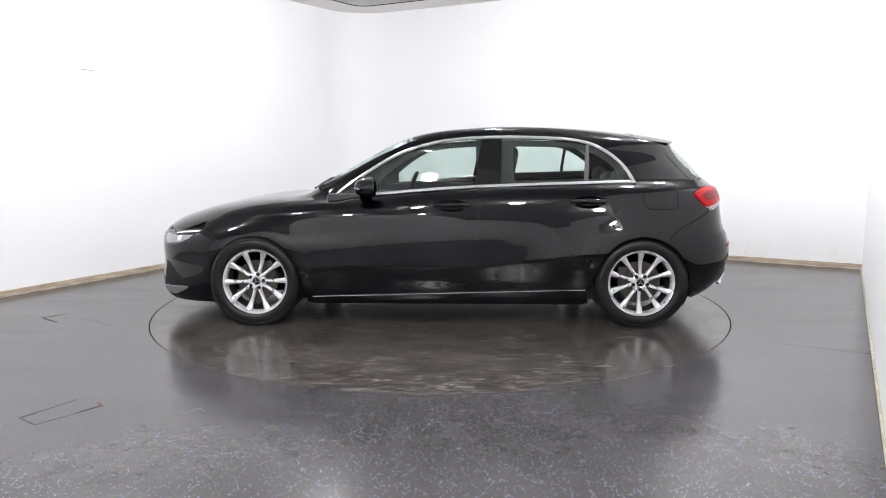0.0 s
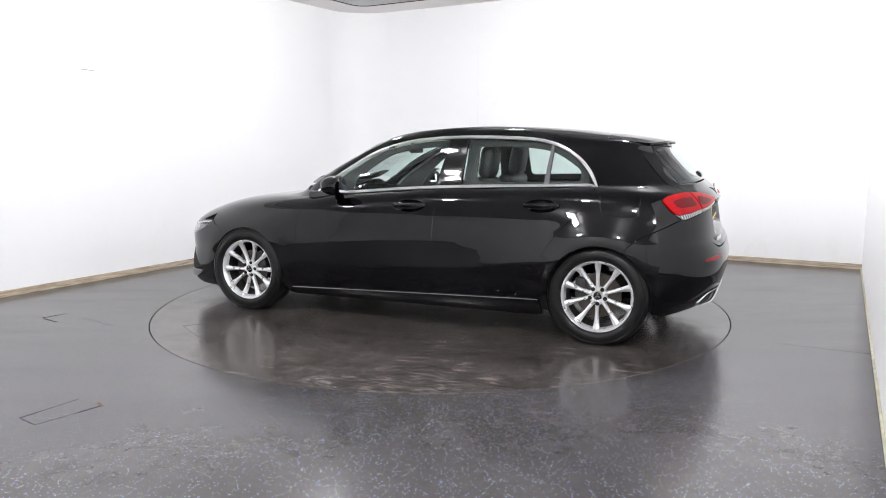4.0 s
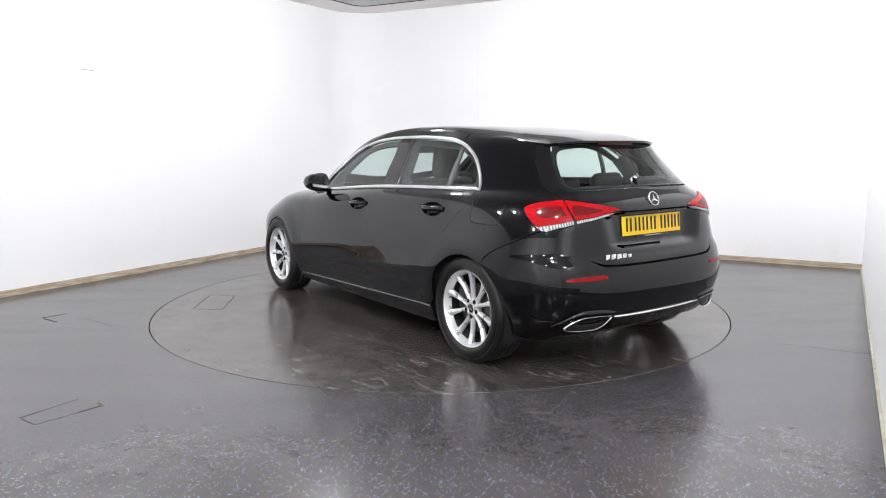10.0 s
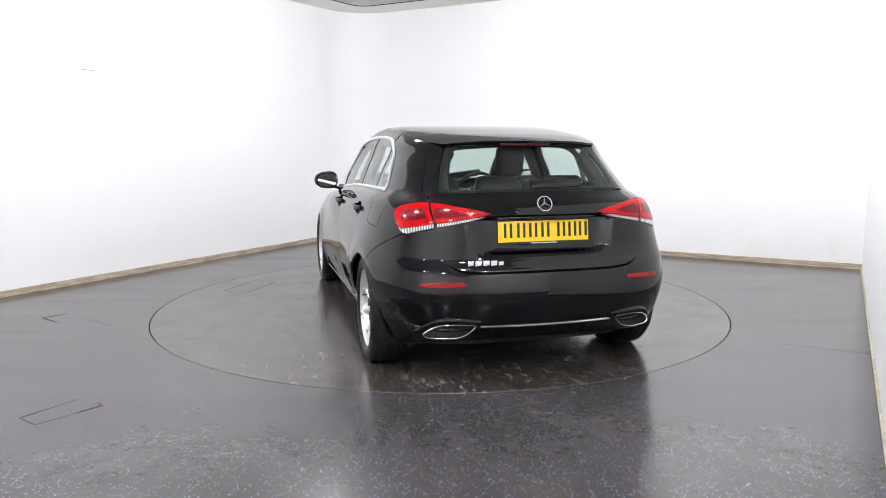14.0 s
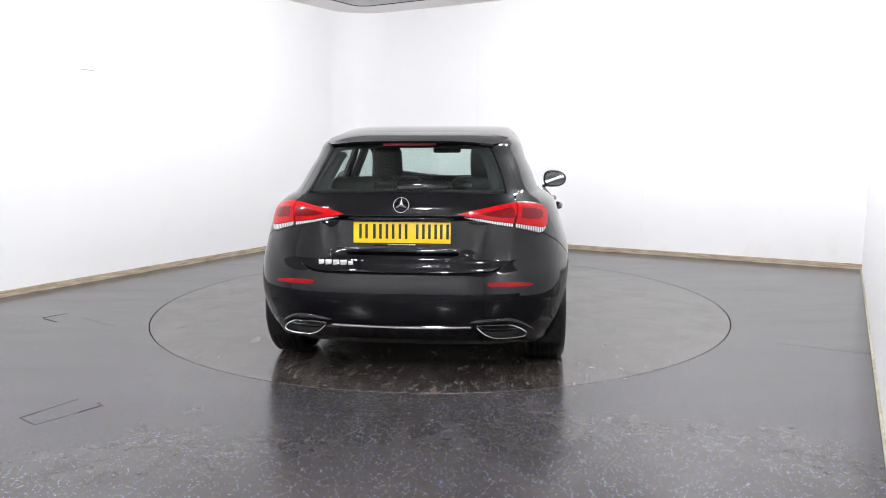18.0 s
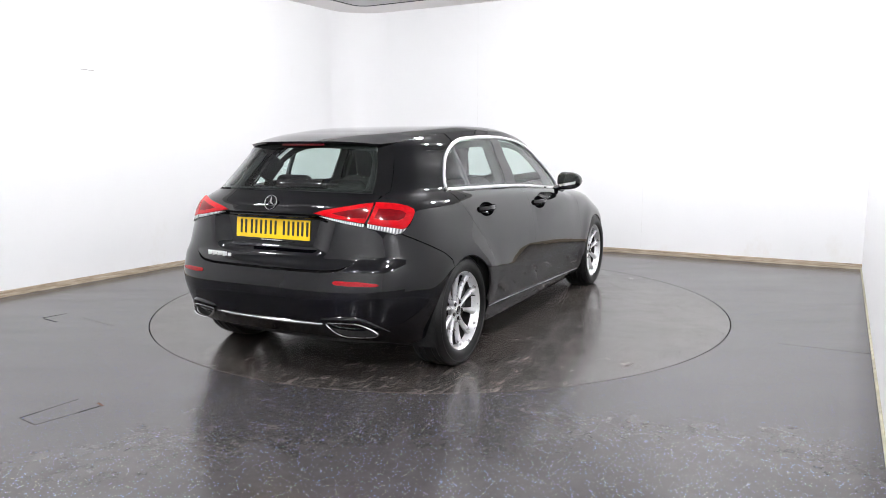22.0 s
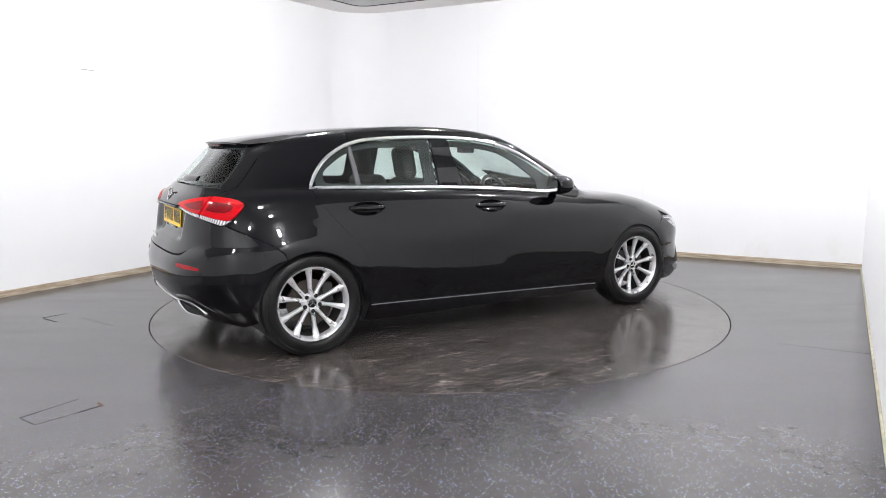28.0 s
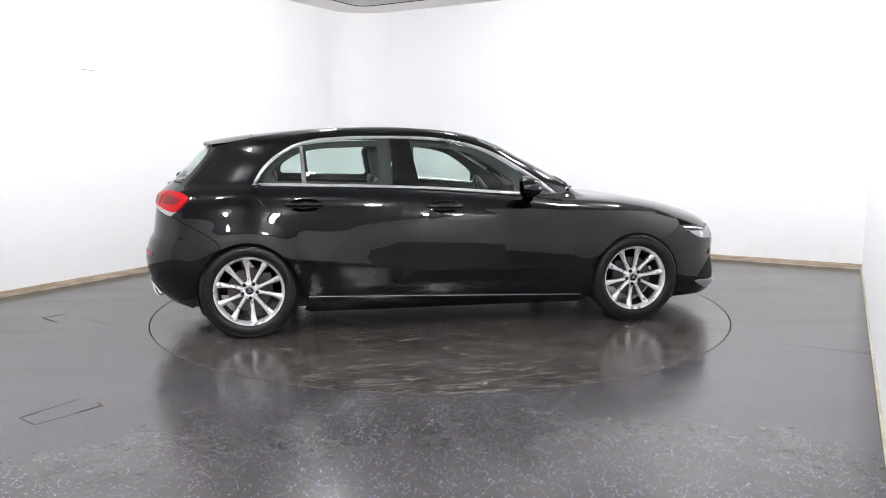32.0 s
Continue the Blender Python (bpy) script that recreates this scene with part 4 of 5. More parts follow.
def build_spoiler(car):
    bm = bmesh.new()
    n, m = 28, 8
    rows = []
    edge_y = smooth_curve((-1.715, .438), (-1.64, .455), (-1.50, float(flank(-1.50, float(rail_top(-1.50))))), (-1.352, float(flank(-1.352, float(rail_top(-1.352))))))
    edge_z = smooth_curve((-1.715, 1.280), (-1.62, 1.288), (-1.50, float(rail_top(-1.50))), (-1.352, float(rail_top(-1.352))))
    for i in range(n + 1):
        k = -1 + 2 * i / n
        x0, x1 = -1.352, -1.715 + .10 * abs(k) ** 4
        row = []
        for j in range(m + 1):
            t = j / m
            x = x0 + (x1 - x0) * t
            mid = float(top_z(x0, 0)) * (1 - t) + 1.307 * t + .006 * math.sin(math.pi * t)
            side = float(edge_z(x)) + .002
            row.append((x, k * (float(edge_y(x)) + .003), mid + (side - mid) * abs(k) ** 5 + .001))
        x, y, z1 = row[-1]
        row.append((x1 + .004, y, z1 - .012))
        row.append((x1 + .03, y, z1 - .020))
        row.append((min(-1.56, x1 + .1), y, z1 - .022))
        rows.append([bm.verts.new(p) for p in row])
    for a, b in zip(rows, rows[1:]):
        for j in range(len(a) - 1):
            bm.faces.new((a[j], a[j + 1], b[j + 1], b[j]))
    bm.faces.new(rows[0])
    bm.faces.new(rows[-1][::-1])
    bmesh.ops.recalc_face_normals(bm, faces=bm.faces)
    part("spoiler", bm, PAINT, car, smooth=50)
    part("brake_light", boxed((.012, .30, .014), (-1.707, 0, 1.288), .004), DIM_RED, car, "dark red high brake light strip")


def build_inside(car):
    """The dark shell behind the panels, the underbody and the wheel housings."""
    bm = bmesh.new()
    n, heights = 120, [.19, .26, .34, .42, .5, .58, .66, .74, .82, .88, .92]
    rows = []
    for q in heights:
        row = []
        mid, w = float(body_mid(q)), float(body_half(q)) - .03
        for i in range(n):
            a = 2 * math.pi * i / n
            c, s = math.cos(a), math.sin(a)
            ahead = c > 0
            reach = (float(body_nose(q)) - .05 if ahead else float(body_tail(q)) + .045) - mid
            ns, nf = (float(nose_side(q)), float(nose_face(q))) if ahead else (float(tail_side(q)), float(tail_face(q)))
            x = mid + reach * abs(c) ** (2 / ns)
            y = math.copysign(w * abs(s) ** (2 / nf), s)
            row.append(bm.verts.new((x, y, q + float(belt_rise(x)) * float(rise_share(q)))))
        rows.append(row)
    for a, b in zip(rows, rows[1:]):
        for i in range(n):
            f = (a[i], a[(i + 1) % n], b[(i + 1) % n], b[i])
            c = sum((v.co for v in f), Vector()) / 4
            if min(math.hypot(c.x - AXLE, c.z - HUB_Z), math.hypot(c.x + AXLE, c.z - HUB_Z)) < .41 and abs(c.y) > .45:
                continue
            bm.faces.new(f)
    part("inner_shell", bm, LINER, car, smooth=50)
    bm = bmesh.new()
    box(bm, (1.9, 1.62, .03), (0, 0, .19), .005)
    box(bm, (.9, 1.0, .03), (1.45, 0, .2), .005)
    box(bm, (.75, 1.0, .03), (-1.45, 0, .24), .005)
    part("underbody", bm, LINER, car)
    for x in (AXLE, -AXLE):
        for s in (1, -1):
            bm = bmesh.new()
            pr = [(.30, .54), (ARCH + .012, .56), (ARCH + .008, .70), (ARCH + .004, .862)]
            lathe([(r, s * h) for r, h in pr], 40, "y", bm, radians(236))
            bmesh.ops.rotate(bm, verts=bm.verts, cent=(0, 0, 0), matrix=Matrix.Rotation(radians(28), 3, "Y"))
            bmesh.ops.translate(bm, verts=bm.verts, vec=(x, 0, HUB_Z))
            part("wheel_housing", bm, LINER, car)


def build_wheel(car, x, s):
    """A ten-spoke alloy wheel; s: 1 on the left, -1 on the right."""
    wheel = new("wheel")
    wheel.parent = car
    tagged(wheel, "silver ten-spoke alloy wheel with a black tyre")
    R, half = .3285, .1025
    prof = []
    for h in np.linspace(-half, half, 25):
        k = abs(h) / half
        r = R - .004 * k ** 2 - .016 * max(0, (k - .78) / .22) ** 2
        if any(abs(abs(h) - g) < .0045 for g in (.022, .060)):
            r -= .006
        prof.append((r, h))
    inner = [(.309, half - .001), (.305, half + .002), (.303, half + .0045), (.299, half + .0045), (.297, half + .003), (.288, half + .0075), (.275, half + .0105), (.262, half + .0105),
             (.250, half + .008), (.243, half + .004), (.235, half - .004), (.2275, half - .014)]
    prof = [(r, -h) for r, h in inner[::-1]] + prof + inner
    part("tyre", lathe(prof, 96), RUBBER, wheel, smooth=35)
    face = s * half
    rim = [(.230, -.095), (.213, -.09), (.206, 0), (.208, .05), (.214, .072), (.2205, .088), (.2305, .098), (.234, .094), (.232, .086)]
    part("rim", lathe([(r, s * h) for r, h in rim[3:]], 96), ALLOY, wheel, smooth=40)
    part("barrel", lathe([(r, s * h) for r, h in rim[:4]], 64), BARREL, wheel, "shaded wheel barrel")
    # hub bowl and spokes
    hub = [(0.001, .050), (.028, .050), (.031, .057), (.040, .061), (.052, .058), (.060, .050), (.062, .026)]
    part("hub", lathe([(r, s * h) for r, h in hub], 48), ALLOY, wheel)
    bm = bmesh.new()
    for k in range(10):
        a = 2 * math.pi * k / 10 + math.pi / 2
        # slightly gathered in pairs towards the hub
        sw = 0.05 * (1 if k % 2 else -1)
        path, widths = [], []
        for i in range(9):
            t = i / 8
            r = .046 + (.222 - .046) * t
            aa = a + sw * (1 - t)
            path.append((r * math.cos(aa), s * (.060 + .020 * t - .010 * math.sin(math.pi * t)), r * math.sin(aa)))
            widths.append(.026 - .004 * math.sin(math.pi * min(1, t * 1.2)) + .022 * t ** 3)
        P = np.array(path)
        T = np.gradient(P, axis=0)
        T /= np.linalg.norm(T, axis=1)[:, None]
        U = np.tile((0, s, 0), (9, 1)).astype(float)
        U -= (U * T).sum(1)[:, None] * T
        U /= np.linalg.norm(U, axis=1)[:, None]
        S = np.cross(T, U)
        rings = []
        for i in range(9):
            w = widths[i] / 2
            sec = [(-w, -.026), (-w, -.007), (-w * .22, .002), (w * .22, .002), (w, -.007), (w, -.026)]
            rings.append([bm.verts.new(P[i] + c * S[i] + d * U[i]) for c, d in sec])
        for p, q in zip(rings, rings[1:]):
            for j in range(6):
                bm.faces.new((p[j], p[(j + 1) % 6], q[(j + 1) % 6], q[j]))
    bmesh.ops.recalc_face_normals(bm, faces=bm.faces)
    # each spoke is a part of its own
    bm.verts.ensure_lookup_table()
    for k in range(10):
        one = bmesh.new()
        vs = bm.verts[k * 54:(k + 1) * 54]
        m = {v: one.verts.new(v.co) for v in vs}
        for f in {f for v in vs for f in v.link_faces}:
            one.faces.new([m[v] for v in f.verts])
        part("spoke", one, ALLOY, wheel, smooth=50)
    bm.free()
    # black discs on the hub: the bolt holes' shade as plain colour
    for k in range(5):
        a = 2 * math.pi * k / 5 + math.pi / 2 + math.pi / 5
        bm = lathe([(.0005, .009), (.0115, .009), (.0125, .0095), (.0135, .006)], 16)
        bmesh.ops.scale(bm, vec=(1, s, 1), verts=bm.verts)
        bmesh.ops.recalc_face_normals(bm, faces=bm.faces)
        bmesh.ops.translate(bm, verts=bm.verts, vec=(.051 * math.cos(a), s * .0535, .051 * math.sin(a)))
        part("bolt_hole_disc", bm, LINER, wheel, "dark disc standing for a shaded wheel bolt hole")
    cap = lathe([(r, s * h) for r, h in [(.0005, .064), (.022, .064), (.026, .061), (.028, .055)]], 32)
    cap_ob = part("hub_cap", cap, GLOSS_BLACK, wheel, "black hub cap with a silver ring and star")
    part("ring", lathe([(r, s * h) for r, h in [(.0235, .0635), (.0255, .0665), (.0285, .064), (.0285, .056)]], 32), CHROME, cap_ob)
    bm = bmesh.new()
    for k in range(3):
        a = math.pi / 2 + 2 * math.pi * k / 3
        box(bm, (.021, .004, .0055), (.0105 * math.cos(a), s * .0655, .0105 * math.sin(a)), 0, Matrix.Rotation(-a, 4, "Y"))
    part("emblem", bm, CHROME, cap_ob)
    part("brake_disc", lathe([(r, s * h) for r, h in [(.06, .02), (.145, .02), (.146, .026), (.146, -.002), (.06, -.002)]], 48), STEEL, wheel)
    bm = bmesh.new()
    a0 = radians(20)
    box(bm, (.07, .05, .13), (.125 * math.cos(a0) * (-1 if x > 0 else 1), s * .016, .125 * math.sin(a0)), .012)
    part("brake_caliper", bm, MATT_BLACK, wheel)
    bm = lathe([(.0004, .028), (.004, .028), (.004, 0)], 10)
    bmesh.ops.scale(bm, vec=(1, s, 1), verts=bm.verts)
    bmesh.ops.recalc_face_normals(bm, faces=bm.faces)
    bmesh.ops.translate(bm, verts=bm.verts, vec=(.190 * math.cos(.2), s * .060, .190 * math.sin(.2)))
    part("valve", bm, MATT_BLACK, wheel)
    wheel.matrix_basis = pose(x, s * .778, R - .009, 0, {(1, 1): 20, (1, -1): 8, (-1, 1): 0, (-1, -1): -5}[(1 if x > 0 else -1, s)], 0)


def build_tail(car):
    # lights: a raised lens on the tailgate and one on the wing, each with a clear lower strip
    for f in (on_round_tail, flip(on_round_tail)):
        inner_up = [(0.327, 0.925), (0.376, 0.938), (0.422, 0.947), (0.511, 0.960), (0.600, 0.971), (0.681, 0.978), (0.658, 0.940), (0.623, 0.879), (0.526, 0.892), (0.426, 0.908)]
        shell = panel("tail_light", inner_up, f, RED_LENS, car, "red rear light lens on the tailgate", step=.016, lift=.010, depth=.02, gap=.001)
        panel("dark_lens", [(0.435, 0.926), (0.500, 0.938), (0.600, 0.953), (0.640, 0.957), (0.648, 0.935), (0.634, 0.900), (0.560, 0.904), (0.480, 0.915)], f, DEEP_RED, shell, step=.016, lift=.0115, depth=.004)
        panel("clear_strip", [(0.356, 0.912), (0.426, 0.905), (0.526, 0.889), (0.620, 0.876), (0.616, 0.860), (0.526, 0.875), (0.426, 0.895)], f, CLEAR_LENS, shell, "clear ribbed strip", step=.014, lift=.008,
              depth=.02, gap=.0005)
        outer = [(.693, .979), (.750, .976), (.810, .969), (.860, .957), (.891, .941), (.895, .926), (.884, .900), (.865, .872), (.845, .853), (.826, .846), (.726, .862), (.638, .879), (.671, .940)]
        shell = panel("tail_light", outer, f, RED_LENS, car, "red rear light lens on the wing", step=.016, lift=.010, depth=.02, gap=.001)
        panel("dark_lens", [(.700, .951), (.770, .947), (.824, .936), (.846, .922), (.832, .898), (.800, .886), (.726, .892), (.672, .902)], f, DEEP_RED, shell, step=.016, lift=.0115, depth=.004)
        panel("clear_strip", [(.637, .876), (.726, .859), (.826, .843), (.846, .849), (.818, .826), (.785, .820), (.726, .836), (.634, .857)], f, CLEAR_LENS, shell, "clear ribbed strip",
              step=.014, lift=.008, depth=.02, gap=.0005)
        refl = [(.452, .574), (.47, .582), (.60, .580), (.695, .570), (.708, .563), (.69, .557), (.55, .558), (.467, .562)]
        panel("reflector", refl, f, REFLEX, car, "slim red reflector in the rear bumper", step=.02, lift=.004, depth=.01)
    # exhaust trims
    for s in (1, -1):
        ring = np.array([(.398, .350), (.50, .354), (.585, .349), (.637, .322), (.668, .290), (.655, .275), (.58, .273), (.50, .275), (.452, .292), (.412, .328)])
        ring = resample(ring, .012)
        # rounded corners
        for _ in range(3):
            ring = (np.roll(ring, 1, 0) + ring * 2 + np.roll(ring, -1, 0)) / 4
        V = np.stack([end_x(ring[:, 0], np.full(len(ring), .325)) - .012 + (.325 - ring[:, 1]) * .25, s * ring[:, 0], ring[:, 1]], 1)
        trim = part("exhaust_trim", sweep(V, np.tile((-1, 0, 0), (len(V), 1)), oval(.008, .020, 10), closed=True), CHROME, car, "chrome exhaust surround in the bumper")
        bm = bmesh.new()
        bm.faces.new([bm.verts.new((p[0] + .016, p[1], p[2])) for p in V])
        part("recess", bm, LINER, trim)
        # painted cowl over the surround
        path, ups = [], []
        for y, z in zip(np.linspace(.375, .70, 16), .366 + .012 * np.sin(np.linspace(0, math.pi, 16)) - .07 * np.clip((np.linspace(.375, .70, 16) - .56) / .14, 0, 1) ** 1.6):
            path.append((float(end_x(y, z)) - .004, s * y, z))
            ups.append((-1, 0, .3))
        part("exhaust_cowl", sweep(path, ups, oval(.030, .018, 10), taper=lambda t: .35 + .65 * math.sin(math.pi * min(1, max(0, t))) ** .5), PAINT, car)
    y = np.linspace(-.374, .374, 30)
    path = np.stack([end_x(y, np.full(30, .334)) - .004, y, .331 + .006 * (y / .374) ** 2], 1)
    part("bumper_trim", sweep(path, np.tile((-1, 0, 0), (30, 1)), oval(.012, .012, 8)), CHROME, car, "chrome strip along the lower rear bumper")
    part("diffuser", boxed((.10, .80, .05), (-1.90, 0, .285), .02), LINER, car)
    # number plate: its characters are plain bars
    px, pz, tilt = -2.001, .828, math.atan2(.0103, .1003)
    plate = part("number_plate", boxed((.006, .520, .111), (0, 0, 0), .002), AMBER, car, "yellow rear number plate with black characters")
    plate.matrix_basis = pose(px, 0, pz, 0, math.degrees(tilt), 0)
    for y in (.205, .13, .062, -.008, -.10, -.165, -.228):
        for d in (-.0165, .0165):
            part("character_bar", boxed((.003, .014, .078), (-.0035, y + d, .006)), INK, plate)
    holder = part("plate_holder", boxed((.006, .30, .016), (.001, 0, -.063), .001), GLOSS_BLACK, plate)
    part("maker_bar", boxed((.002, .15, .006), (-.003, 0, -.063)), CLEAR_LENS, holder)
    part("plate_lamp_ledge", boxed((.03, .56, .012), (-2.022, 0, .905), .004), GLOSS_BLACK, car)
    # emblem: ring with a plain three-armed shape
    bx = float(end_x(0, .972)) - .006
    ringm = bmesh.new()
    pts = [(.0, .0405 * math.cos(a), .0405 * math.sin(a)) for a in [2 * math.pi * i / 40 for i in range(40)]]
    em = part("emblem", sweep(pts, [(-1, 0, 0)] * 40, oval(.008, .010, 8), closed=True, bm=ringm), CHROME, car, "chrome ring emblem on the tailgate")
    em.matrix_basis = pose(bx, 0, .974, 0, 20, 0)
    bm = bmesh.new()
    for k in range(3):
        a = math.pi / 2 + 2 * math.pi * k / 3
        v = [bm.verts.new((-.004 if j != 3 else -.011, *p)) for j, p in enumerate([(math.cos(a) * .038, math.sin(a) * .038), (math.cos(a + 1.05) * .009, math.sin(a + 1.05) * .009),
                                                                                     (math.cos(a - 1.05) * .009, math.sin(a - 1.05) * .009), (0, 0)])]
        for t in ((0, 1, 3), (0, 3, 2), (0, 2, 1), (1, 2, 3)):
            bm.faces.new([v[i] for i in t])
    bmesh.ops.recalc_face_normals(bm, faces=bm.faces)
    part("star", bm, CHROME, em, smooth=5)
    # model badge as plain bars
    for i, (y, w) in enumerate(((.425, .030), (.385, .034), (.343, .034), (.302, .034), (.264, .026))):
        z = .673
        b = part("badge_bar", boxed((.004, w, .030 if i < 4 else .024), (float(end_x(y, z)) - .005, y, z - (0 if i < 4 else .003)), .0015), ALLOY, car, "chrome badge bar")
    # rear wiper
    part("wiper_arm", sweep([(-1.893, .035, 1.072), (-1.897, 0, 1.073), (-1.895, -.10, 1.074), (-1.886, -.20, 1.074), (-1.880, -.255, 1.073), (-1.876, -.262, 1.072), (-1.862, -.36, 1.070)], [(-.8, 0, .6)] * 7, oval(.052, .030, 10),
                                  taper=lambda t: 1.1 - .25 * t if t < .68 else .34), GLOSS_BLACK, car, "black rear wiper")


def build_sides(car):
    for s in (1, -1):
        for x, z in HANDLES:
            handle = new("door_handle")
            handle.parent = car
            tagged(handle, "black door handle over a round recess")
            # dished recess behind the grip
            bm = bmesh.new()
            n = 36
            rows = []
            for k, (r, d) in enumerate(((1.0, -.001), (.93, -.006), (.75, -.022), (.4, -.034), (.02, -.036))):
                row = []
                for i in range(n):
                    a = 2 * math.pi * i / n
                    px, pz = x + .112 * r * math.cos(a), z + .045 * r * math.sin(a)
                    row.append(bm.verts.new((px, s * (float(flank(px, pz)) + d), pz)))
                rows.append(row)
            for p, q in zip(rows, rows[1:]):
                for i in range(n):
                    bm.faces.new((p[i], p[(i + 1) % n], q[(i + 1) % n], q[i]))
            bm.faces.new(rows[-1])
            bmesh.ops.recalc_face_normals(bm, faces=bm.faces)
            part("recess", bm, PAINT, handle, smooth=60)
            tt = np.linspace(0, 1, 17)
            path = [(x - .116 + .232 * t, s * (float(flank(x - .116 + .232 * t, z)) - .002 + .030 * math.sin(math.pi * t) ** .6), z + .006) for t in tt]
            part("grip", sweep(path, [(0, s, 0)] * 17, oval(.032, .020, 12, 2.6)), PAINT, handle, smooth=60)
        # mirror
        mirror = new("door_mirror")
        mirror.parent = car
        tagged(mirror, "black door mirror on a slim foot")
        bm = bmesh.new()
        bmesh.ops.create_uvsphere(bm, u_segments=32, v_segments=20, radius=1)
        for v in bm.verts:
            p = v.co.copy()
            px = math.copysign(abs(p.x) ** .8, p.x)
            if p.x < 0:
                px *= .35
            v.co = (px * .115, math.copysign(abs(p.y) ** .75, p.y) * .096, math.copysign(abs(p.z) ** .8, p.z) * (.070 - .012 * (p.y * s)))
        housing = part("housing", bm, PAINT, mirror, smooth=60)
        housing.matrix_basis = pose(.520, s * .898, .992, 0, 0, 6 * s)
        bm = bmesh.new()
        bmesh.ops.create_circle(bm, cap_ends=True, segments=28, radius=1)
        for v in bm.verts:
            v.co = (0, math.copysign(abs(v.co.x) ** .75, v.co.x) * .082, math.copysign(abs(v.co.y) ** .8, v.co.y) * .055)
        bmesh.ops.recalc_face_normals(bm, faces=bm.faces)
        part("mirror_glass", bm, MIRROR, mirror).matrix_basis = pose(.4735, s * .894, .992, 0, 0, 12 * s)
        part("foot", sweep([(.585, s * .735, .915), (.575, s * .79, .922), (.555, s * .84, .938), (.54, s * .88, .955)], [(1, 0, 0)] * 4, oval(.028, .08, 10)), GLOSS_BLACK, mirror)
        y = np.linspace(.825, .985, 10)
        part("indicator", sweep([(.520 + .112 * (1 - ((v - .898) / .1) ** 2) ** .35, s * v, .989) for v in y], [(1, 0, 0)] * 10, oval(.012, .010, 8)), CLEAR_LENS, mirror)
    # fuel flap joint on the left of the tail: a thin sunk line
    flap = [(-1.36, .957), (-1.37, .88), (-1.385, .848), (-1.42, .838), (-1.58, .833), (-1.604, .845), (-1.608, .955)]
    P = resample(np.array(flap), .02, closed=False)
    V = on_flank(P, 1)
    part("fuel_flap_joint", sweep(V, np.tile((0, 1, 0), (len(V), 1)), [(-.0025, -.001), (.0025, -.001), (.0025, .0006), (-.0025, .0006)]), LINER, car)
    # front wiper arms
    for y in (.35, -.30):
        x = 1.045 - .15 * (y / .7) ** 2
        part("front_wiper", sweep([(1.0, y + .1, float(top_z(1.0, y + .1)) + .008), (x - .03, y - .2, float(top_z(x - .03, y - .2)) + .008)], [(0, 0, 1)] * 2, oval(.022, .012, 8)), MATT_BLACK, car)


def seat(car, x, y, wide, front=True):
    s = new("seat")
    s.parent = car
    tagged(s, "black leather car seat with a headrest")
    lean = -18 if front else -24
    part("cushion", boxed((.52, wide, .16), (x + .12, y, .46), .06, None, 4), SEAT, s)
    back = Matrix.Rotation(radians(lean), 4, "Y")
    part("backrest", boxed((.13, wide, .60), (x - .22, y, .76 if front else .72), .055, back, 4), SEAT, s)


def headrest(car, x, y, z, size=(.10, .27, .19)):
    h = part("headrest", boxed(size, (x, y, z), .052, Matrix.Rotation(radians(-10), 4, "Y"), 5), SEAT, car, "black padded headrest")
    for d in (-.05, .05):
        bm = lathe([(.006, -.20), (.006, 0)], 10, "z")
        bmesh.ops.translate(bm, verts=bm.verts, vec=(x + .005, y + d, z - .04))
        part("stalk", bm, SATIN, h)


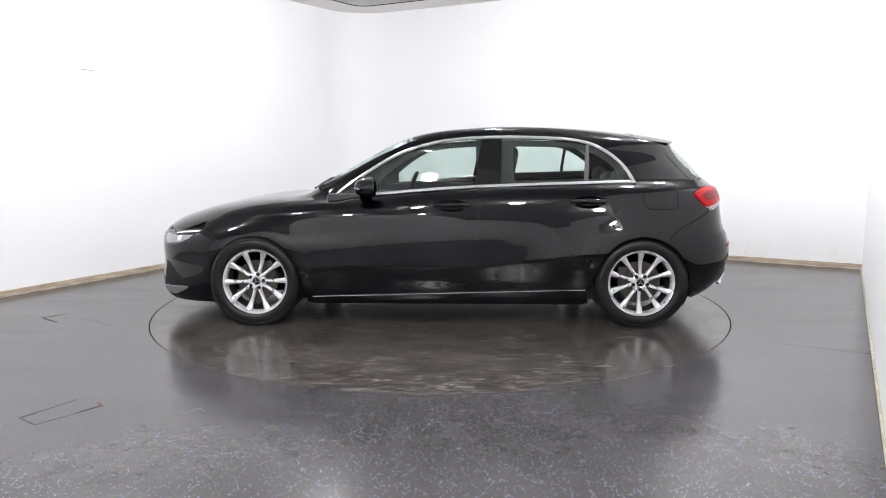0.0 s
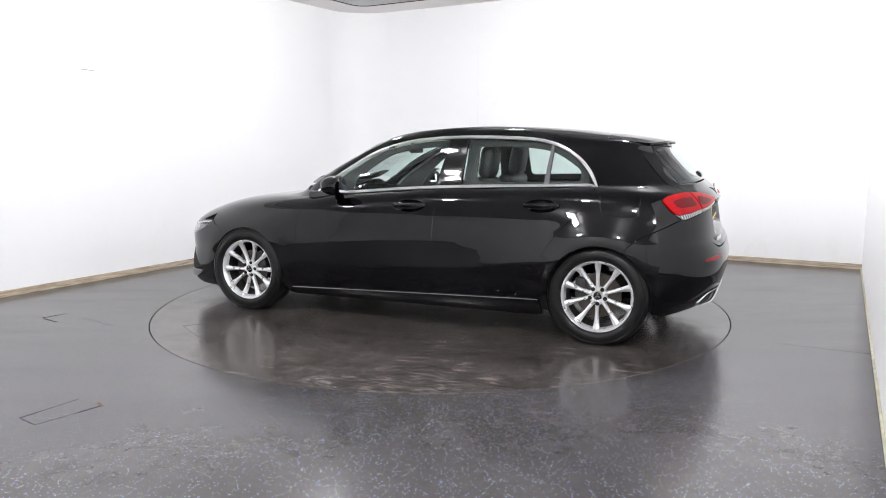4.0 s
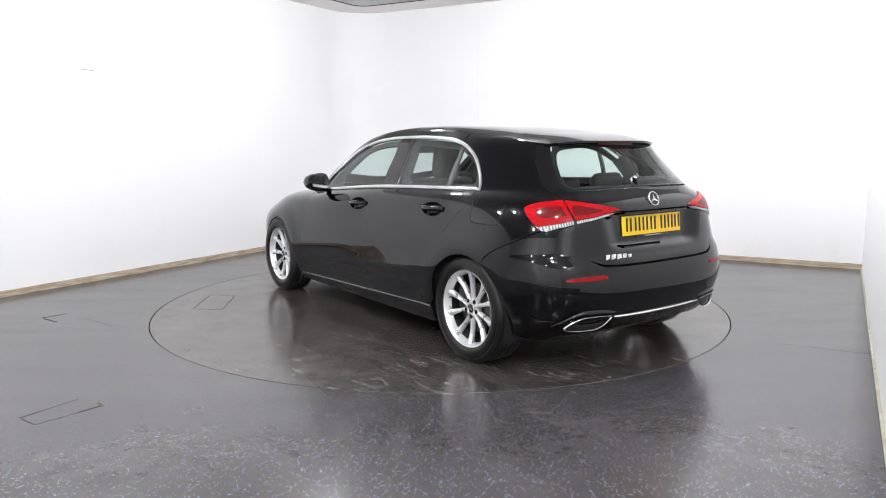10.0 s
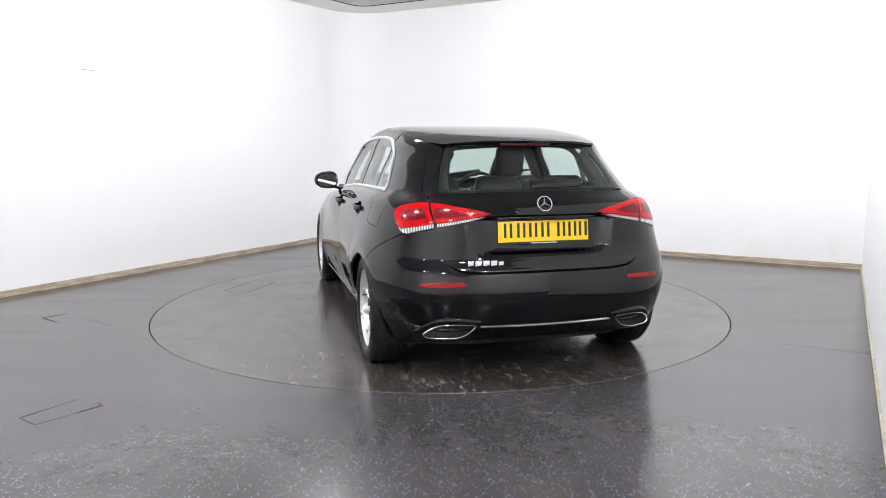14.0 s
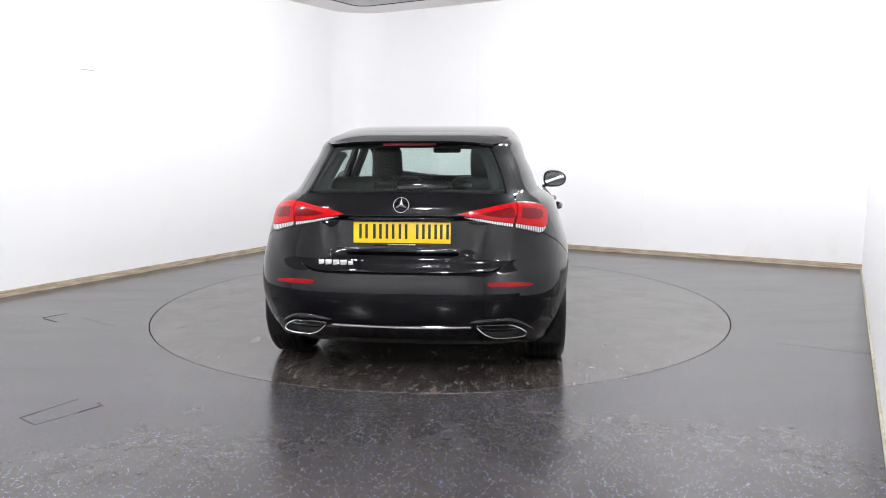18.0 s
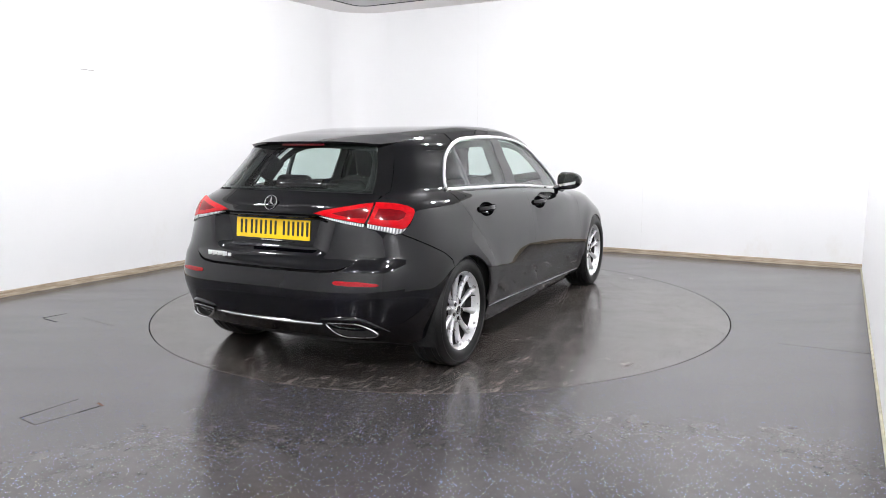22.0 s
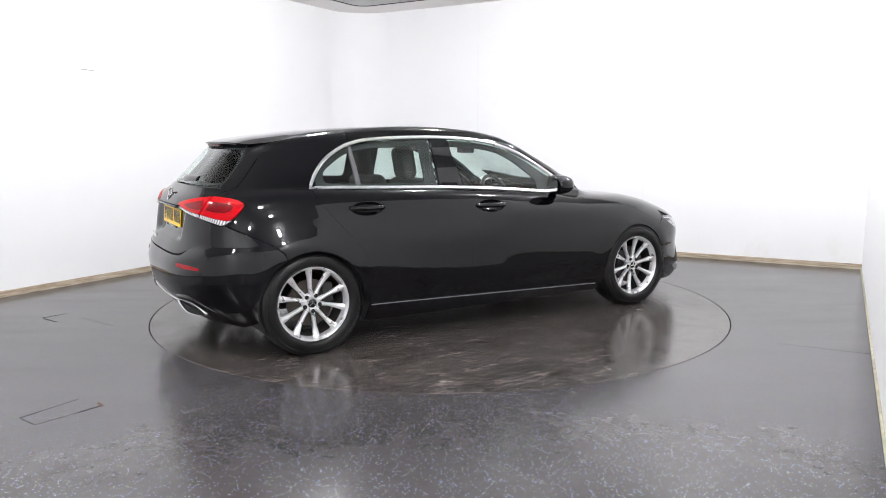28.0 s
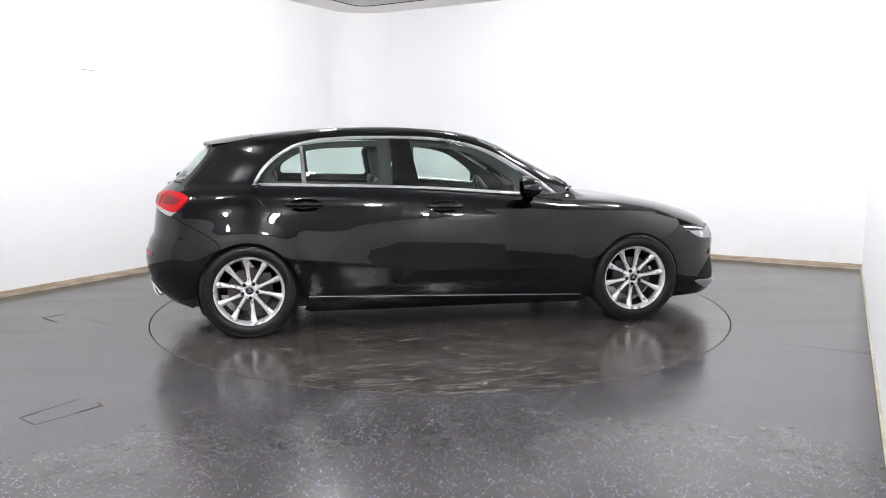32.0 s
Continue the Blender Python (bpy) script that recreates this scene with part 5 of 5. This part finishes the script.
def build_cabin(car):
    for y in (.36, -.36):
        seat(car, -.12, y, .50)
        headrest(car, -.46, y, 1.155, (.11, .218, .235))
    seat(car, -.98, 0, 1.22, False)
    for y in (.42, 0, -.42):
        headrest(car, -1.27, y, 1.025 if y else 1.0, (.09, .29, .13))
    # dashboard, wheel, mirror, shelf, headlining, pillars
    bm = bmesh.new()
    box(bm, (.50, 1.34, .16), (.72, 0, .80), .06, None, 4)
    box(bm, (.25, 1.30, .40), (.62, 0, .62), .05)
    part("dashboard", bm, CABIN, car)
    wheel = part("steering_wheel", lathe([(.172 + .014 * math.cos(a), .014 * math.sin(a)) for a in [2 * math.pi * i / 10 for i in range(11)]], 40, "x"), CABIN, car, "black steering wheel")
    wheel.matrix_basis = pose(.36, -.36, .885, 0, -24, 0)
    bm = bmesh.new()
    box(bm, (.03, .33, .035), (0, 0, 0), .01)
    box(bm, (.03, .035, .17), (0, 0, -.085), .01)
    box(bm, (.05, .12, .10), (-.01, 0, 0), .03)
    part("boss", bm, CABIN, wheel)
    m = part("inner_mirror", boxed((.03, .23, .065), (.30, 0, 1.245), .014), CABIN, car, "black inside mirror")
    part("mirror_foot", boxed((.02, .02, .07), (.33, 0, 1.29), .004), CABIN, m)
    bm = bmesh.new()
    box(bm, (.50, 1.16, .02), (-1.58, 0, .99), .005)
    part("parcel_shelf", bm, CABIN, car)
    # headlining follows the roof from inside
    bm = bmesh.new()
    rows = []
    for x in np.linspace(.22, -1.5, 24):
        row = []
        for k in np.linspace(-1, 1, 15):
            y = k * (float(flank(x, float(rail_top(x)) - .02)) - .015)
            row.append(bm.verts.new((x, y, min(float(top_z(x, y)), 1.45) - .035)))
        rows.append(row)
    for a, b in zip(rows, rows[1:]):
        for j in range(len(a) - 1):
            bm.faces.new((a[j], a[j + 1], b[j + 1], b[j]))
    part("headlining", bm, HEADLINER, car, smooth=60)
    # inner pillar covers
    for s in (1, -1):
        for pts in ([(-.28, 1.33), (-.285, .98)], [(-1.235, 1.19), (-1.32, 1.06)]):
            path = [(x, s * (float(flank(x, z)) - .076), z) for x, z in [(pts[0][0] + (pts[1][0] - pts[0][0]) * t / 8, pts[0][1] + (pts[1][1] - pts[0][1]) * t / 8) for t in range(9)]]
            part("pillar_cover", sweep(path, [(0, s, 0)] * 9, oval(.13 if pts[0][0] > -1 else .12, .05, 10, 3)), CLOTH, car)
        path = [(x, s * (float(flank(x, float(rail_top(x)) - .035)) - .045), float(rail_top(x)) - .035) for x in xs(.84, -.85, 30)]
        part("pillar_cover", sweep(path, [(0, s, .5)] * 31, oval(.035, .035, 10, 3)), CABIN, car)
        cover = [(.592, 1.028), (.560, 1.11), (.528, 1.19), (.490, 1.275), (.41, 1.285), (.448, 1.24), (.475, 1.16), (.49, 1.08), (.49, 1.028)]
        panel("pillar_cover", [(s * y, z) for y, z in cover], on_tail, CABIN, car, step=.03, lift=-.05, depth=.03, gap=0)
        part("door_card", boxed((2.15, .05, .36), (-.22, s * .735, .76), .02), CABIN, car)


def build_car():
    car = thing("hatchback_car", "glossy black five-door hatchback with chrome window trim and silver wheels", "car")
    build_inside(car)
    build_body(car)
    build_glass(car)
    build_spoiler(car)
    for x in (AXLE, -AXLE):
        for s in (1, -1):
            build_wheel(car, x, s)
    build_tail(car)
    build_sides(car)
    build_cabin(car)
    return car


def build_turntable():
    disc = thing("turntable", "round dark scuffed turntable set flush in the floor", "turntable")
    r = RING - .007
    part("disc", lathe([(.001, 0), (r * .33, 0), (r * .66, 0), (r - .002, 0), (r, -.003), (r, -.05)], 160, "z"), DISC, disc, smooth=30)
    hatch = [(1.475, 1.478), (1.297, 1.329), (.857, 1.590), (1.017, 1.772)]
    P = [(x - .0775, y - .035, .0005) for x, y in hatch]
    bm = sweep(resample(np.array(P), .05), [(0, 0, 1)] * len(resample(np.array(P), .05)), [(-.0022, -.001), (.0022, -.001), (.0022, .0006), (-.0022, .0006)], closed=True)
    part("hatch_joint", bm, FAINT, disc, "thin dark joint of an access hatch")
    return disc


car = build_car()
turntable = build_turntable()


def motions():
    """The turntable turns the car steadily by about five and a quarter degrees a second."""
    turns = ((0, 177.68), (1, 172.51), (2, 167.34), (3, 162.14), (4.5, 154.31), (6, 146.47), (7, 141.23), (8, 135.99), (9, 130.76), (10, 125.53), (11, 120.32), (12, 115.11), (13, 109.89), (14, 104.63), (15.5, 96.69), (17, 88.74), (18, 83.43), (19, 78.15), (20, 72.87), (21, 67.59), (22, 62.32), (23, 57.09), (24, 51.87), (25, 46.64), (26.5, 38.73), (28, 30.80), (29, 25.50), (30, 20.20), (31, 14.89), (32, 9.58))
    rows_car, rows_disc = [], []
    ox, oy = -.0775, -.0350
    for t, a in turns:
        c, s = math.cos(radians(a)), math.sin(radians(a))
        rows_car.append((t, pose(ox * c - oy * s, ox * s + oy * c, 0, 0, 0, a)))
        rows_disc.append((t, pose(0, 0, 0, 0, 0, a)))
    walk(car, rows_car)
    walk(turntable, rows_disc)


motions()
